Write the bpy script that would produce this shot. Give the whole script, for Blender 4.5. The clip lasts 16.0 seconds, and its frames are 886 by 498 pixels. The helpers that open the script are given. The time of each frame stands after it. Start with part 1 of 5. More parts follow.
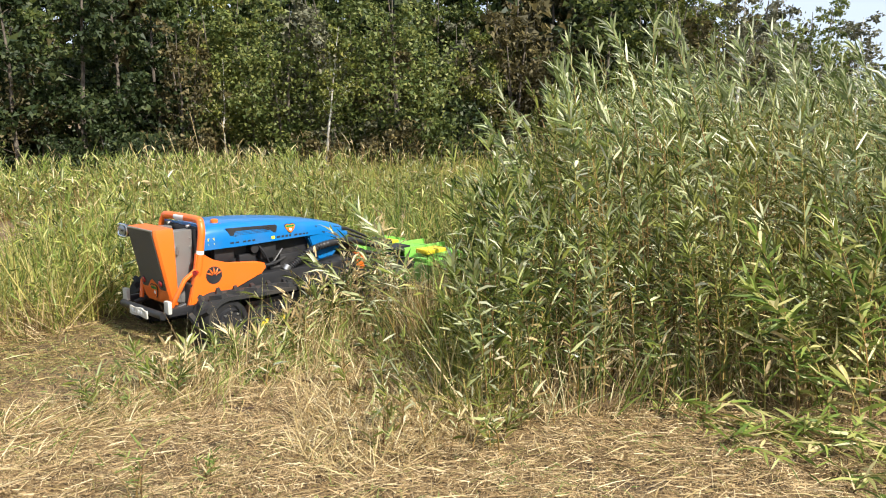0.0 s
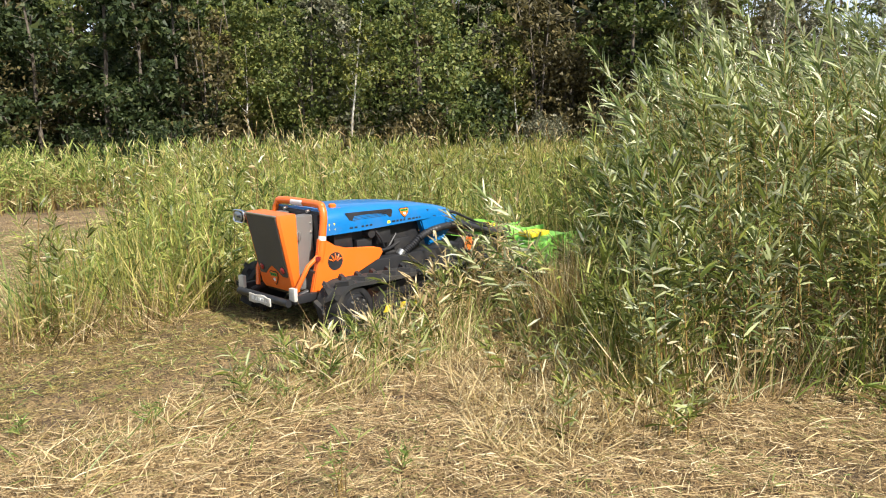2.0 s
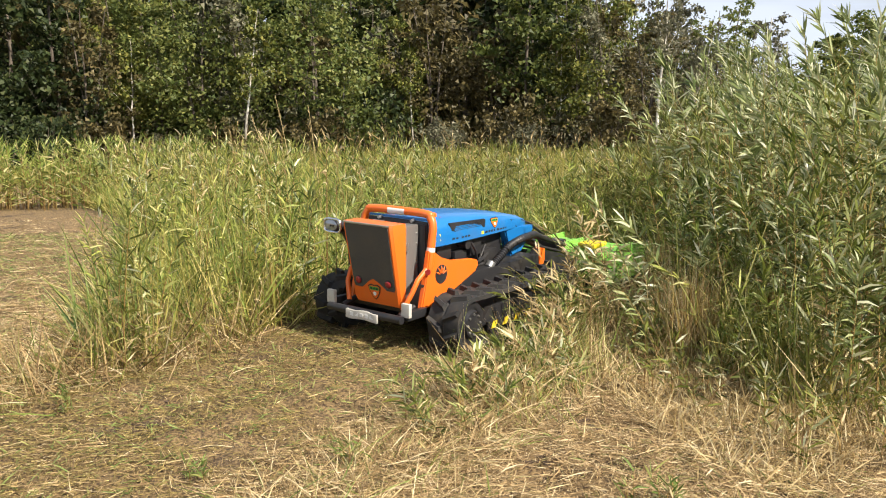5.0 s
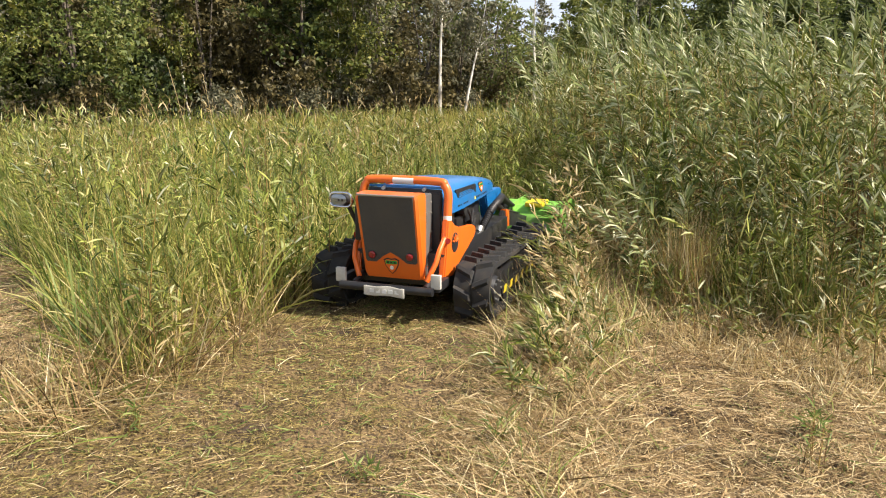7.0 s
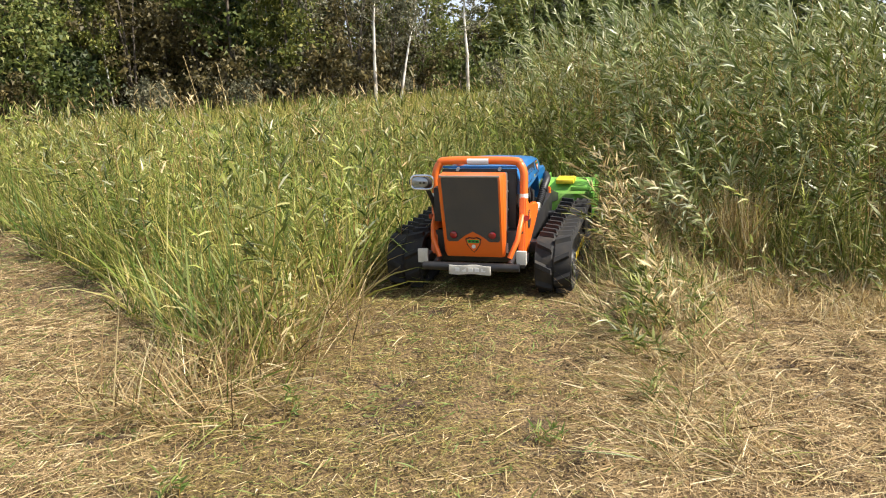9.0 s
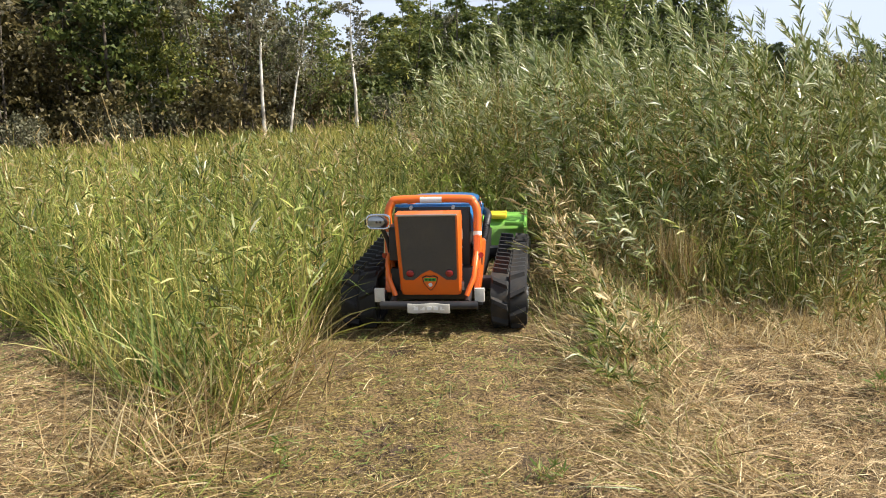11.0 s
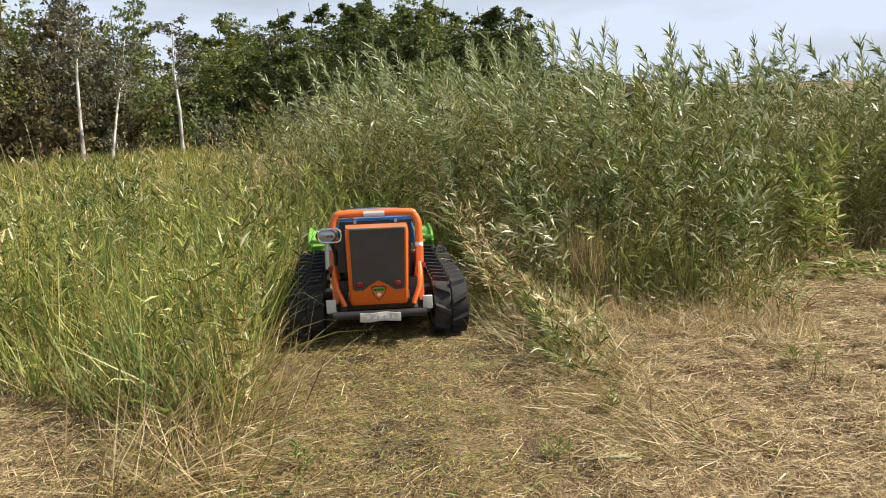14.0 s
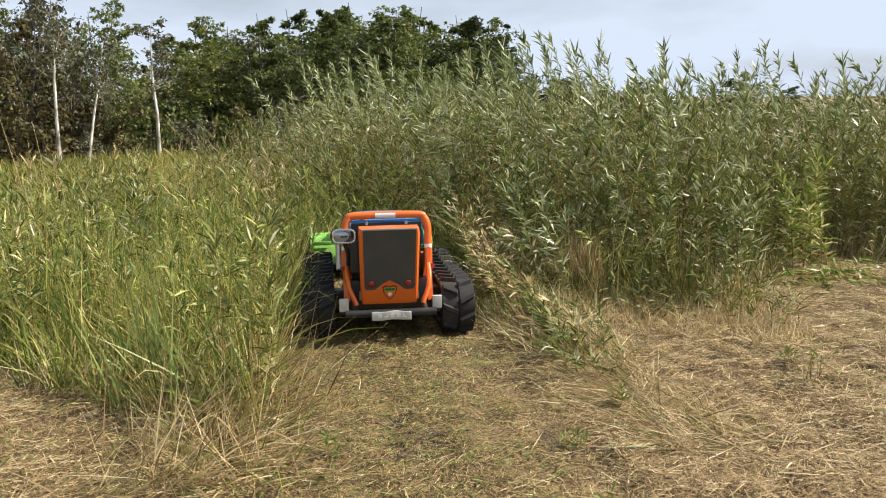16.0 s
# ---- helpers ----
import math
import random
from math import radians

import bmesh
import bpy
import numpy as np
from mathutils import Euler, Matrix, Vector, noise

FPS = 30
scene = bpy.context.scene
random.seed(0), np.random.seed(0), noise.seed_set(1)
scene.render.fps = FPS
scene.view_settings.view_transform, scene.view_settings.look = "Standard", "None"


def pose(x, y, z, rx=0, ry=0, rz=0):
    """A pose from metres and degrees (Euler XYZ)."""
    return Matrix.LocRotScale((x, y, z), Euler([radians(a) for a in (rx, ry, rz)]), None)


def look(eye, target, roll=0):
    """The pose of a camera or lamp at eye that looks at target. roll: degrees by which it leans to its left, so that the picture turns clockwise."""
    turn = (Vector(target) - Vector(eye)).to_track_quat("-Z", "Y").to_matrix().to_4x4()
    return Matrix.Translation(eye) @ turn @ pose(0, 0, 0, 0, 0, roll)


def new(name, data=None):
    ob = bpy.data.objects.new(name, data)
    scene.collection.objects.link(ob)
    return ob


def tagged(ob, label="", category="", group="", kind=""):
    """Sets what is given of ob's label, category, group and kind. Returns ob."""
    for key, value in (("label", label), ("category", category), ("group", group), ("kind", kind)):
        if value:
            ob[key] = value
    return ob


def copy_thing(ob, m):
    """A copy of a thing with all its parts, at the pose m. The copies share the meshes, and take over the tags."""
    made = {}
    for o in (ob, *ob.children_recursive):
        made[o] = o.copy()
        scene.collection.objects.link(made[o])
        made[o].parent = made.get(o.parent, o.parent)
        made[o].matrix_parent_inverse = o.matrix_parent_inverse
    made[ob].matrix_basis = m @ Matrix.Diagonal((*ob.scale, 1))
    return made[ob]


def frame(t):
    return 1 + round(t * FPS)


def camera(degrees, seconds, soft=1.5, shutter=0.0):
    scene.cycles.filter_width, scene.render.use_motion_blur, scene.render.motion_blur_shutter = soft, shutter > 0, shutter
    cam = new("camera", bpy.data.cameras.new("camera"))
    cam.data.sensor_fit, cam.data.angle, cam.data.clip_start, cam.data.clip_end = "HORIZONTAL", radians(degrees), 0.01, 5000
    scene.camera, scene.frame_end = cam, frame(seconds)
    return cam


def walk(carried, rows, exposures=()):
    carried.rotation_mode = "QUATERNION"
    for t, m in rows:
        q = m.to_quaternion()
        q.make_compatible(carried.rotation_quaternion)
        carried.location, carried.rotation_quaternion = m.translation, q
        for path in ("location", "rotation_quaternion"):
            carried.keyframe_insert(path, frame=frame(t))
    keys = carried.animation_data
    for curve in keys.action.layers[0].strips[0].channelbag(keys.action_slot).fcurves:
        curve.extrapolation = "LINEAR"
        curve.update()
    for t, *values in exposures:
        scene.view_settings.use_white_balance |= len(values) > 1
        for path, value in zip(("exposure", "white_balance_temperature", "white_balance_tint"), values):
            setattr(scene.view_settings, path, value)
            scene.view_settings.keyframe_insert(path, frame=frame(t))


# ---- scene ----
cam = camera(54.6, 16.0, soft=1.1)
PATH = [
    (0, (1.012, 1.779, 1.719), (0.873, 4.142, 1.324), -0.4),
    (0.5, (0.933, 1.810, 1.711), (0.708, 4.165, 1.308), -0.4),
    (1, (0.778, 1.916, 1.707), (0.511, 4.266, 1.296), 0.1),
    (1.5, (0.482, 1.908, 1.690), (0.247, 4.259, 1.273), -0.2),
    (2, (0.121, 1.883, 1.694), (-0.042, 4.237, 1.257), -1.2),
    (2.5, (-0.156, 1.978, 1.663), (-0.241, 4.332, 1.205), -0.7),
    (3, (-0.439, 1.996, 1.692), (-0.382, 4.353, 1.252), 0.5),
    (3.5, (-0.791, 2.046, 1.695), (-0.621, 4.403, 1.272), 0.1),
    (4, (-1.072, 2.124, 1.688), (-0.923, 4.482, 1.267), 0.8),
    (4.2, (-1.177, 2.134, 1.688), (-1.039, 4.495, 1.272), 0.9),
    (6.3, (-2.726, 2.560, 1.711), (-2.076, 4.819, 1.231), -0.7),
    (6.5, (-2.913, 2.618, 1.715), (-2.180, 4.851, 1.222), -1.0),
    (7, (-3.359, 2.765, 1.689), (-2.488, 4.940, 1.170), -0.3),
    (7.5, (-3.724, 2.788, 1.738), (-2.763, 4.924, 1.215), -0.3),
    (8, (-4.110, 2.827, 1.716), (-3.179, 4.970, 1.166), -0.6),
    (8.5, (-4.316, 2.982, 1.683), (-3.427, 5.128, 1.078), -2.0),
    (9, (-4.424, 3.078, 1.700), (-3.355, 5.152, 1.137), -2.0),
    (9.2, (-4.470, 3.099, 1.710), (-3.296, 5.121, 1.173), -1.6),
    (11.3, (-4.925, 3.401, 1.759), (-3.552, 5.311, 1.286), -1.9),
    (11.5, (-4.993, 3.433, 1.743), (-3.603, 5.336, 1.286), -2.0),
    (12, (-5.317, 3.508, 1.774), (-3.838, 5.345, 1.325), -2.0),
    (12.5, (-5.470, 3.608, 1.754), (-3.942, 5.400, 1.288), -2.2),
    (13, (-5.568, 3.759, 1.748), (-4.015, 5.523, 1.260), -2.4),
    (13.5, (-5.711, 3.791, 1.768), (-4.049, 5.457, 1.297), -2.6),
    (14, (-5.751, 3.693, 1.772), (-4.005, 5.280, 1.330), -1.7),
    (14.5, (-5.806, 3.604, 1.761), (-4.077, 5.204, 1.304), -1.0),
    (15, (-5.937, 3.611, 1.765), (-4.216, 5.211, 1.276), -1.1),
    (15.5, (-5.991, 3.688, 1.765), (-4.214, 5.224, 1.277), -1.0),
    (16, (-6.100, 3.765, 1.768), (-4.298, 5.293, 1.347), -0.6),
]
walk(cam, [(t, look(eye, target, roll)) for t, eye, target, roll in PATH],
     exposures=[(0, 0.78, 6450, 10), (3, 0.81, 6600, 11), (4.2, 0.78, 6900, 12), (6.5, 0.74, 6950, 13), (9, 0.80, 6700, 11), (11.5, 0.68, 6700, 11), (16, 0.57, 6650, 10)])

# ---------------------------------------------------------------- light
SUN_ELEV, SUN_AZ = radians(46), (0.74, -0.67)
world = bpy.data.worlds.new("world")
scene.world = world
world.use_nodes = True
wn = world.node_tree.nodes
sky = wn.new("ShaderNodeTexSky")
sky.sky_type, sky.sun_disc = "NISHITA", False
sky.sun_elevation, sky.sun_rotation = SUN_ELEV, math.atan2(SUN_AZ[0], SUN_AZ[1])
sky.air_density, sky.dust_density, sky.ozone_density = 1.0, 2.5, 1.0
# thin cloud veil over the blue
geo = wn.new("ShaderNodeTexCoord")
stretch = wn.new("ShaderNodeMapping")
stretch.inputs["Scale"].default_value = (1.5, 1.5, 6.0)
veil = wn.new("ShaderNodeTexNoise")
veil.inputs["Scale"].default_value, veil.inputs["Detail"].default_value = 1.6, 5
ramp = wn.new("ShaderNodeMapRange")
ramp.inputs["From Min"].default_value, ramp.inputs["From Max"].default_value = 0.36, 0.62
ramp.inputs["To Min"].default_value, ramp.inputs["To Max"].default_value = 0.05, 0.8
cloud = wn.new("ShaderNodeMix")
cloud.data_type = "RGBA"
cloud.inputs["B"].default_value = (7.0, 8.1, 9.9, 1)
wl = world.node_tree.links
wl.new(geo.outputs["Generated"], stretch.inputs["Vector"])
wl.new(stretch.outputs["Vector"], veil.inputs["Vector"])
wl.new(veil.outputs["Fac"], ramp.inputs["Value"])
split = wn.new("ShaderNodeSeparateXYZ")
haze = wn.new("ShaderNodeMapRange")
haze.inputs["From Min"].default_value, haze.inputs["From Max"].default_value = 0.0, 0.55
haze.inputs["To Min"].default_value, haze.inputs["To Max"].default_value = 0.62, 0.0
most = wn.new("ShaderNodeMath")
most.operation, most.use_clamp = "ADD", True
wl.new(geo.outputs["Generated"], split.inputs["Vector"])
wl.new(split.outputs["Z"], haze.inputs["Value"])
wl.new(haze.outputs["Result"], most.inputs[0])
wl.new(ramp.outputs["Result"], most.inputs[1])
wl.new(most.outputs["Value"], cloud.inputs["Factor"])
wl.new(sky.outputs["Color"], cloud.inputs["A"])
wl.new(cloud.outputs["Result"], wn["Background"].inputs["Color"])
wn["Background"].inputs["Strength"].default_value = 0.069

sun = new("sun", bpy.data.lights.new("sun", "SUN"))
sun.data.energy, sun.data.angle, sun.data.color = 5.0, radians(0.8), (1.0, 0.95, 0.86)
ce = math.cos(SUN_ELEV)
sun.matrix_world = look((SUN_AZ[0] * ce * 30, SUN_AZ[1] * ce * 30, math.sin(SUN_ELEV) * 30), (0, 0, 0))

# ---------------------------------------------------------------- materials


def shader(name):
    m = bpy.data.materials.new(name)
    m.use_nodes = True
    n, l = m.node_tree.nodes, m.node_tree.links
    return m, n, l, n["Principled BSDF"]


def paint(name, color, rough=0.4, metal=0.0, wear=0.12, dirt=(0.16, 0.12, 0.08), dirt_amount=0.25, bump=0.02, scale=14.0, coat=0.0):
    """A painted, rubber or metal surface with blotches, fine grain and a film of dust."""
    m, n, l, b = shader(name)
    tc = n.new("ShaderNodeTexCoord")
    big, fine = n.new("ShaderNodeTexNoise"), n.new("ShaderNodeTexNoise")
    big.inputs["Scale"].default_value, big.inputs["Detail"].default_value = scale * 0.5, 6
    fine.inputs["Scale"].default_value, fine.inputs["Detail"].default_value = scale * 14, 3
    for t in (big, fine):
        l.new(tc.outputs["Object"], t.inputs["Vector"])
    shade = n.new("ShaderNodeMix")
    shade.data_type = "RGBA"
    shade.inputs["A"].default_value = (*[c * (1 - wear) for c in color], 1)
    shade.inputs["B"].default_value = (*[min(1, c * (1 + wear)) for c in color], 1)
    l.new(fine.outputs["Fac"], shade.inputs["Factor"])
    rng = n.new("ShaderNodeMapRange")
    rng.inputs["From Min"].default_value, rng.inputs["From Max"].default_value = 0.48, 0.75
    rng.inputs["To Max"].default_value = dirt_amount
    l.new(big.outputs["Fac"], rng.inputs["Value"])
    dust = n.new("ShaderNodeMix")
    dust.data_type = "RGBA"
    dust.inputs["B"].default_value = (*dirt, 1)
    l.new(shade.outputs["Result"], dust.inputs["A"])
    l.new(rng.outputs["Result"], dust.inputs["Factor"])
    l.new(dust.outputs["Result"], b.inputs["Base Color"])
    rr = n.new("ShaderNodeMapRange")
    rr.inputs["To Min"].default_value, rr.inputs["To Max"].default_value = rough * 0.8, min(1, rough * 1.35)
    l.new(big.outputs["Fac"], rr.inputs["Value"])
    l.new(rr.outputs["Result"], b.inputs["Roughness"])
    b.inputs["Metallic"].default_value, b.inputs["Coat Weight"].default_value = metal, coat
    if bump:
        bp = n.new("ShaderNodeBump")
        bp.inputs["Strength"].default_value, bp.inputs["Distance"].default_value = bump * 5, 0.002
        l.new(fine.outputs["Fac"], bp.inputs["Height"])
        l.new(bp.outputs["Normal"], b.inputs["Normal"])
    return m


def leafy(name, stops, through_light=0.3, rough=0.55, patch=0.0, patch_color=(0.3, 0.25, 0.1)):
    """Blades, leaves and straws: a colour for each island, light passing through."""
    m, n, l, b = shader(name)
    g = n.new("ShaderNodeNewGeometry")
    cr = n.new("ShaderNodeValToRGB")
    while len(cr.color_ramp.elements) < len(stops):
        cr.color_ramp.elements.new(0.5)
    for e, (p, c) in zip(cr.color_ramp.elements, stops):
        e.position, e.color = p, (*c, 1)
    l.new(g.outputs["Random Per Island"], cr.inputs["Fac"])
    col = cr.outputs["Color"]
    tc = n.new("ShaderNodeTexCoord")
    ns = n.new("ShaderNodeTexNoise")
    ns.inputs["Scale"].default_value, ns.inputs["Detail"].default_value = 0.45, 4
    l.new(tc.outputs["Object"], ns.inputs["Vector"])
    if patch:
        mr = n.new("ShaderNodeMapRange")
        mr.inputs["From Min"].default_value, mr.inputs["From Max"].default_value, mr.inputs["To Max"].default_value = 0.42, 0.66, patch
        l.new(ns.outputs["Fac"], mr.inputs["Value"])
        mx = n.new("ShaderNodeMix")
        mx.data_type = "RGBA"
        mx.inputs["B"].default_value = (*patch_color, 1)
        l.new(mr.outputs["Result"], mx.inputs["Factor"])
        l.new(col, mx.inputs["A"])
        col = mx.outputs["Result"]
    l.new(col, b.inputs["Base Color"])
    b.inputs["Roughness"].default_value = rough
    b.inputs["Specular IOR Level"].default_value = 0.35
    tr = n.new("ShaderNodeBsdfTranslucent")
    l.new(col, tr.inputs["Color"])
    mix = n.new("ShaderNodeMixShader")
    mix.inputs["Fac"].default_value = through_light
    l.new(b.outputs["BSDF"], mix.inputs[1])
    l.new(tr.outputs["BSDF"], mix.inputs[2])
    l.new(mix.outputs["Shader"], n["Material Output"].inputs["Surface"])
    return m


def soil():
    m, n, l, b = shader("mown_ground")
    tc = n.new("ShaderNodeTexCoord")
    a, f, v = n.new("ShaderNodeTexNoise"), n.new("ShaderNodeTexNoise"), n.new("ShaderNodeTexNoise")
    a.inputs["Scale"].default_value, a.inputs["Detail"].default_value = 2.2, 8
    f.inputs["Scale"].default_value, f.inputs["Detail"].default_value = 55, 6
    v.inputs["Scale"].default_value, v.inputs["Detail"].default_value = 260, 2
    for t in (a, f, v):
        l.new(tc.outputs["Object"], t.inputs["Vector"])
    c1 = n.new("ShaderNodeValToRGB")
    e = c1.color_ramp.elements
    e[0].position, e[0].color = 0.36, (0.06, 0.036, 0.017, 1)
    e[1].position, e[1].color = 0.66, (0.33, 0.222, 0.098, 1)
    l.new(f.outputs["Fac"], c1.inputs["Fac"])
    mr = n.new("ShaderNodeMapRange")
    mr.inputs["From Min"].default_value, mr.inputs["From Max"].default_value = 0.55, 0.72
    l.new(a.outputs["Fac"], mr.inputs["Value"])
    mx = n.new("ShaderNodeMix")
    mx.data_type = "RGBA"
    mx.inputs["B"].default_value = (0.06, 0.038, 0.022, 1)
    l.new(mr.outputs["Result"], mx.inputs["Factor"])
    l.new(c1.outputs["Color"], mx.inputs["A"])
    l.new(mx.outputs["Result"], b.inputs["Base Color"])
    b.inputs["Roughness"].default_value = 0.95
    bp = n.new("ShaderNodeBump")
    bp.inputs["Strength"].default_value, bp.inputs["Distance"].default_value = 1.0, 0.03
    l.new(f.outputs["Fac"], bp.inputs["Height"])
    l.new(bp.outputs["Normal"], b.inputs["Normal"])
    return m


def bark(name, light, dark, scale):
    m, n, l, b = shader(name)
    tc = n.new("ShaderNodeTexCoord")
    mp = n.new("ShaderNodeMapping")
    mp.inputs["Scale"].default_value = (1, 1, 0.35)
    ns = n.new("ShaderNodeTexNoise")
    ns.inputs["Scale"].default_value, ns.inputs["Detail"].default_value = scale, 6
    cr = n.new("ShaderNodeValToRGB")
    cr.color_ramp.elements[0].position, cr.color_ramp.elements[0].color = 0.38, (*dark, 1)
    cr.color_ramp.elements[1].position, cr.color_ramp.elements[1].color = 0.56, (*light, 1)
    l.new(tc.outputs["Object"], mp.inputs["Vector"])
    l.new(mp.outputs["Vector"], ns.inputs["Vector"])
    l.new(ns.outputs["Fac"], cr.inputs["Fac"])
    l.new(cr.outputs["Color"], b.inputs["Base Color"])
    b.inputs["Roughness"].default_value = 0.9
    return m


ORANGE = paint("orange_paint", (0.80, 0.15, 0.015), 0.36, wear=0.06, dirt_amount=0.22, dirt=(0.3, 0.16, 0.06), coat=0.2)
BLUE = paint("blue_paint", (0.004, 0.15, 0.42), 0.3, wear=0.06, dirt_amount=0.14, coat=0.3)
GREEN = paint("green_paint", (0.20, 0.50, 0.075), 0.5, wear=0.15, dirt_amount=0.6, dirt=(0.24, 0.25, 0.09))
YELLOW = paint("yellow_paint", (0.75, 0.55, 0.03), 0.45, dirt_amount=0.35)
BLACK = paint("black_steel", (0.018, 0.018, 0.02), 0.45, wear=0.3, dirt_amount=0.3, dirt=(0.09, 0.075, 0.055))
RUBBER = paint("track_rubber", (0.018, 0.018, 0.018), 0.85, wear=0.3, dirt_amount=0.5, dirt=(0.085, 0.068, 0.045), bump=0.1)
STEEL = paint("brushed_steel", (0.52, 0.52, 0.51), 0.34, metal=0.9, wear=0.1, dirt_amount=0.3, dirt=(0.28, 0.25, 0.2))
ALUMINIUM = paint("dull_aluminium", (0.36, 0.35, 0.33), 0.40, metal=0.7, wear=0.12, dirt_amount=0.3, dirt=(0.3, 0.27, 0.22))
WORN = paint("worn_grey_plate", (0.55, 0.53, 0.47), 0.6, metal=0.1, wear=0.2, dirt_amount=0.55, dirt=(0.27, 0.22, 0.15))
CHROME = paint("chrome_rim", (0.7, 0.7, 0.7), 0.15, metal=1.0, wear=0.05, dirt_amount=0.1)
WHITE = paint("white_sticker", (0.75, 0.75, 0.72), 0.5, dirt_amount=0.15)
REDLENS = paint("red_lens", (0.28, 0.012, 0.015), 0.25, dirt_amount=0.15, coat=0.5)
LENS = paint("clear_lens", (0.35, 0.38, 0.4), 0.1, metal=0.6, dirt_amount=0.1)
INK = paint("black_ink", (0.015, 0.015, 0.018), 0.5, dirt_amount=0.1)
PINK = paint("faded_red_print", (0.5, 0.1, 0.14), 0.5)
BADGE_GREEN = paint("badge_green", (0.03, 0.35, 0.05), 0.45)


def mesh_screen():
    """Perforated dark grille sheet."""
    m, n, l, b = shader("dark_mesh_screen")
    tc = n.new("ShaderNodeTexCoord")
    vo = n.new("ShaderNodeTexVoronoi")
    vo.inputs["Scale"].default_value, vo.inputs["Randomness"].default_value = 330, 0.9
    ns = n.new("ShaderNodeTexNoise")
    ns.inputs["Scale"].default_value, ns.inputs["Detail"].default_value = 5, 5
    cr = n.new("ShaderNodeValToRGB")
    cr.color_ramp.elements[0].position, cr.color_ramp.elements[0].color = 0.25, (0.012, 0.012, 0.012, 1)
    cr.color_ramp.elements[1].position, cr.color_ramp.elements[1].color = 0.6, (0.085, 0.078, 0.066, 1)
    mx = n.new("ShaderNodeMix")
    mx.data_type = "RGBA"
    mx.inputs["B"].default_value = (0.10, 0.085, 0.06, 1)
    mr = n.new("ShaderNodeMapRange")
    mr.inputs["From Min"].default_value, mr.inputs["From Max"].default_value, mr.inputs["To Max"].default_value = 0.45, 0.8, 0.6
    for t in (vo, ns):
        l.new(tc.outputs["Object"], t.inputs["Vector"])
    l.new(vo.outputs["Distance"], cr.inputs["Fac"])
    l.new(cr.outputs["Color"], mx.inputs["A"])
    l.new(ns.outputs["Fac"], mr.inputs["Value"])
    l.new(mr.outputs["Result"], mx.inputs["Factor"])
    l.new(mx.outputs["Result"], b.inputs["Base Color"])
    b.inputs["Roughness"].default_value = 0.6
    bp = n.new("ShaderNodeBump")
    bp.inputs["Distance"].default_value = 0.002
    l.new(vo.outputs["Distance"], bp.inputs["Height"])
    l.new(bp.outputs["Normal"], b.inputs["Normal"])
    return m


SCREEN = mesh_screen()
SOIL = soil()
EARTH = paint("dark_earth", (0.085, 0.055, 0.036), 0.95, wear=0.3, dirt_amount=0.6, dirt=(0.17, 0.115, 0.065), bump=0.3, scale=60)
STRAW = leafy("dry_straw", [(0.0, (0.065, 0.042, 0.02)), (0.3, (0.225, 0.147, 0.065)), (0.6, (0.45, 0.31, 0.148)), (0.82, (0.66, 0.495, 0.265)), (0.94, (0.84, 0.705, 0.445)), (0.96, (0.21, 0.21, 0.06)), (1.0, (0.28, 0.28, 0.08))], 0.12, 0.6)
MULCH = leafy("chopped_mulch", [(0.0, (0.045, 0.031, 0.011)), (0.4, (0.16, 0.115, 0.036)), (0.75, (0.33, 0.248, 0.075)), (0.93, (0.55, 0.43, 0.17)), (1.0, (0.2, 0.22, 0.06))], 0.12, 0.6)
CUT_GREEN = leafy("fresh_cuttings", [(0.0, (0.10, 0.16, 0.03)), (0.6, (0.20, 0.27, 0.07)), (1.0, (0.36, 0.36, 0.12))], 0.25)
GRASS = leafy("meadow_grass", [(0.0, (0.065, 0.095, 0.017)), (0.35, (0.225, 0.25, 0.046)), (0.7, (0.45, 0.41, 0.10)), (1.0, (0.70, 0.56, 0.24))], 0.26, patch=0.5, patch_color=(0.45, 0.36, 0.12))
GRASS_FAR = leafy("far_meadow_grass", [(0.0, (0.13, 0.155, 0.028)), (0.5, (0.28, 0.28, 0.055)), (1.0, (0.50, 0.42, 0.12))], 0.3, patch=0.5, patch_color=(0.17, 0.19, 0.05))
BROAD = leafy("reed_grass_blade", [(0.0, (0.08, 0.14, 0.024)), (0.45, (0.22, 0.29, 0.055)), (0.82, (0.42, 0.42, 0.13)), (1.0, (0.62, 0.53, 0.26))], 0.3, 0.4)
REED_BLADE = leafy("stout_reed_blade", [(0.0, (0.07, 0.125, 0.03)), (0.5, (0.16, 0.235, 0.06)), (0.85, (0.33, 0.38, 0.13)), (1.0, (0.55, 0.50, 0.25))], 0.3, 0.4)
REED_LEAF = leafy("willow_leaf", [(0.0, (0.03, 0.055, 0.009)), (0.45, (0.105, 0.145, 0.024)), (0.78, (0.225, 0.255, 0.05)), (0.92, (0.42, 0.45, 0.20)), (1.0, (0.66, 0.66, 0.46))], 0.24, 0.42, patch=0.4, patch_color=(0.215, 0.18, 0.045))
WEED_LEAF = leafy("meadow_weed_leaf", [(0.0, (0.055, 0.09, 0.016)), (0.4, (0.21, 0.265, 0.047)), (0.8, (0.43, 0.45, 0.105)), (1.0, (0.60, 0.56, 0.24))], 0.26, 0.45)
SILVER_LEAF = leafy("silvery_willow_leaf", [(0.0, (0.09, 0.13, 0.036)), (0.45, (0.22, 0.265, 0.09)), (0.8, (0.44, 0.46, 0.24)), (1.0, (0.70, 0.70, 0.50))], 0.2, 0.35)
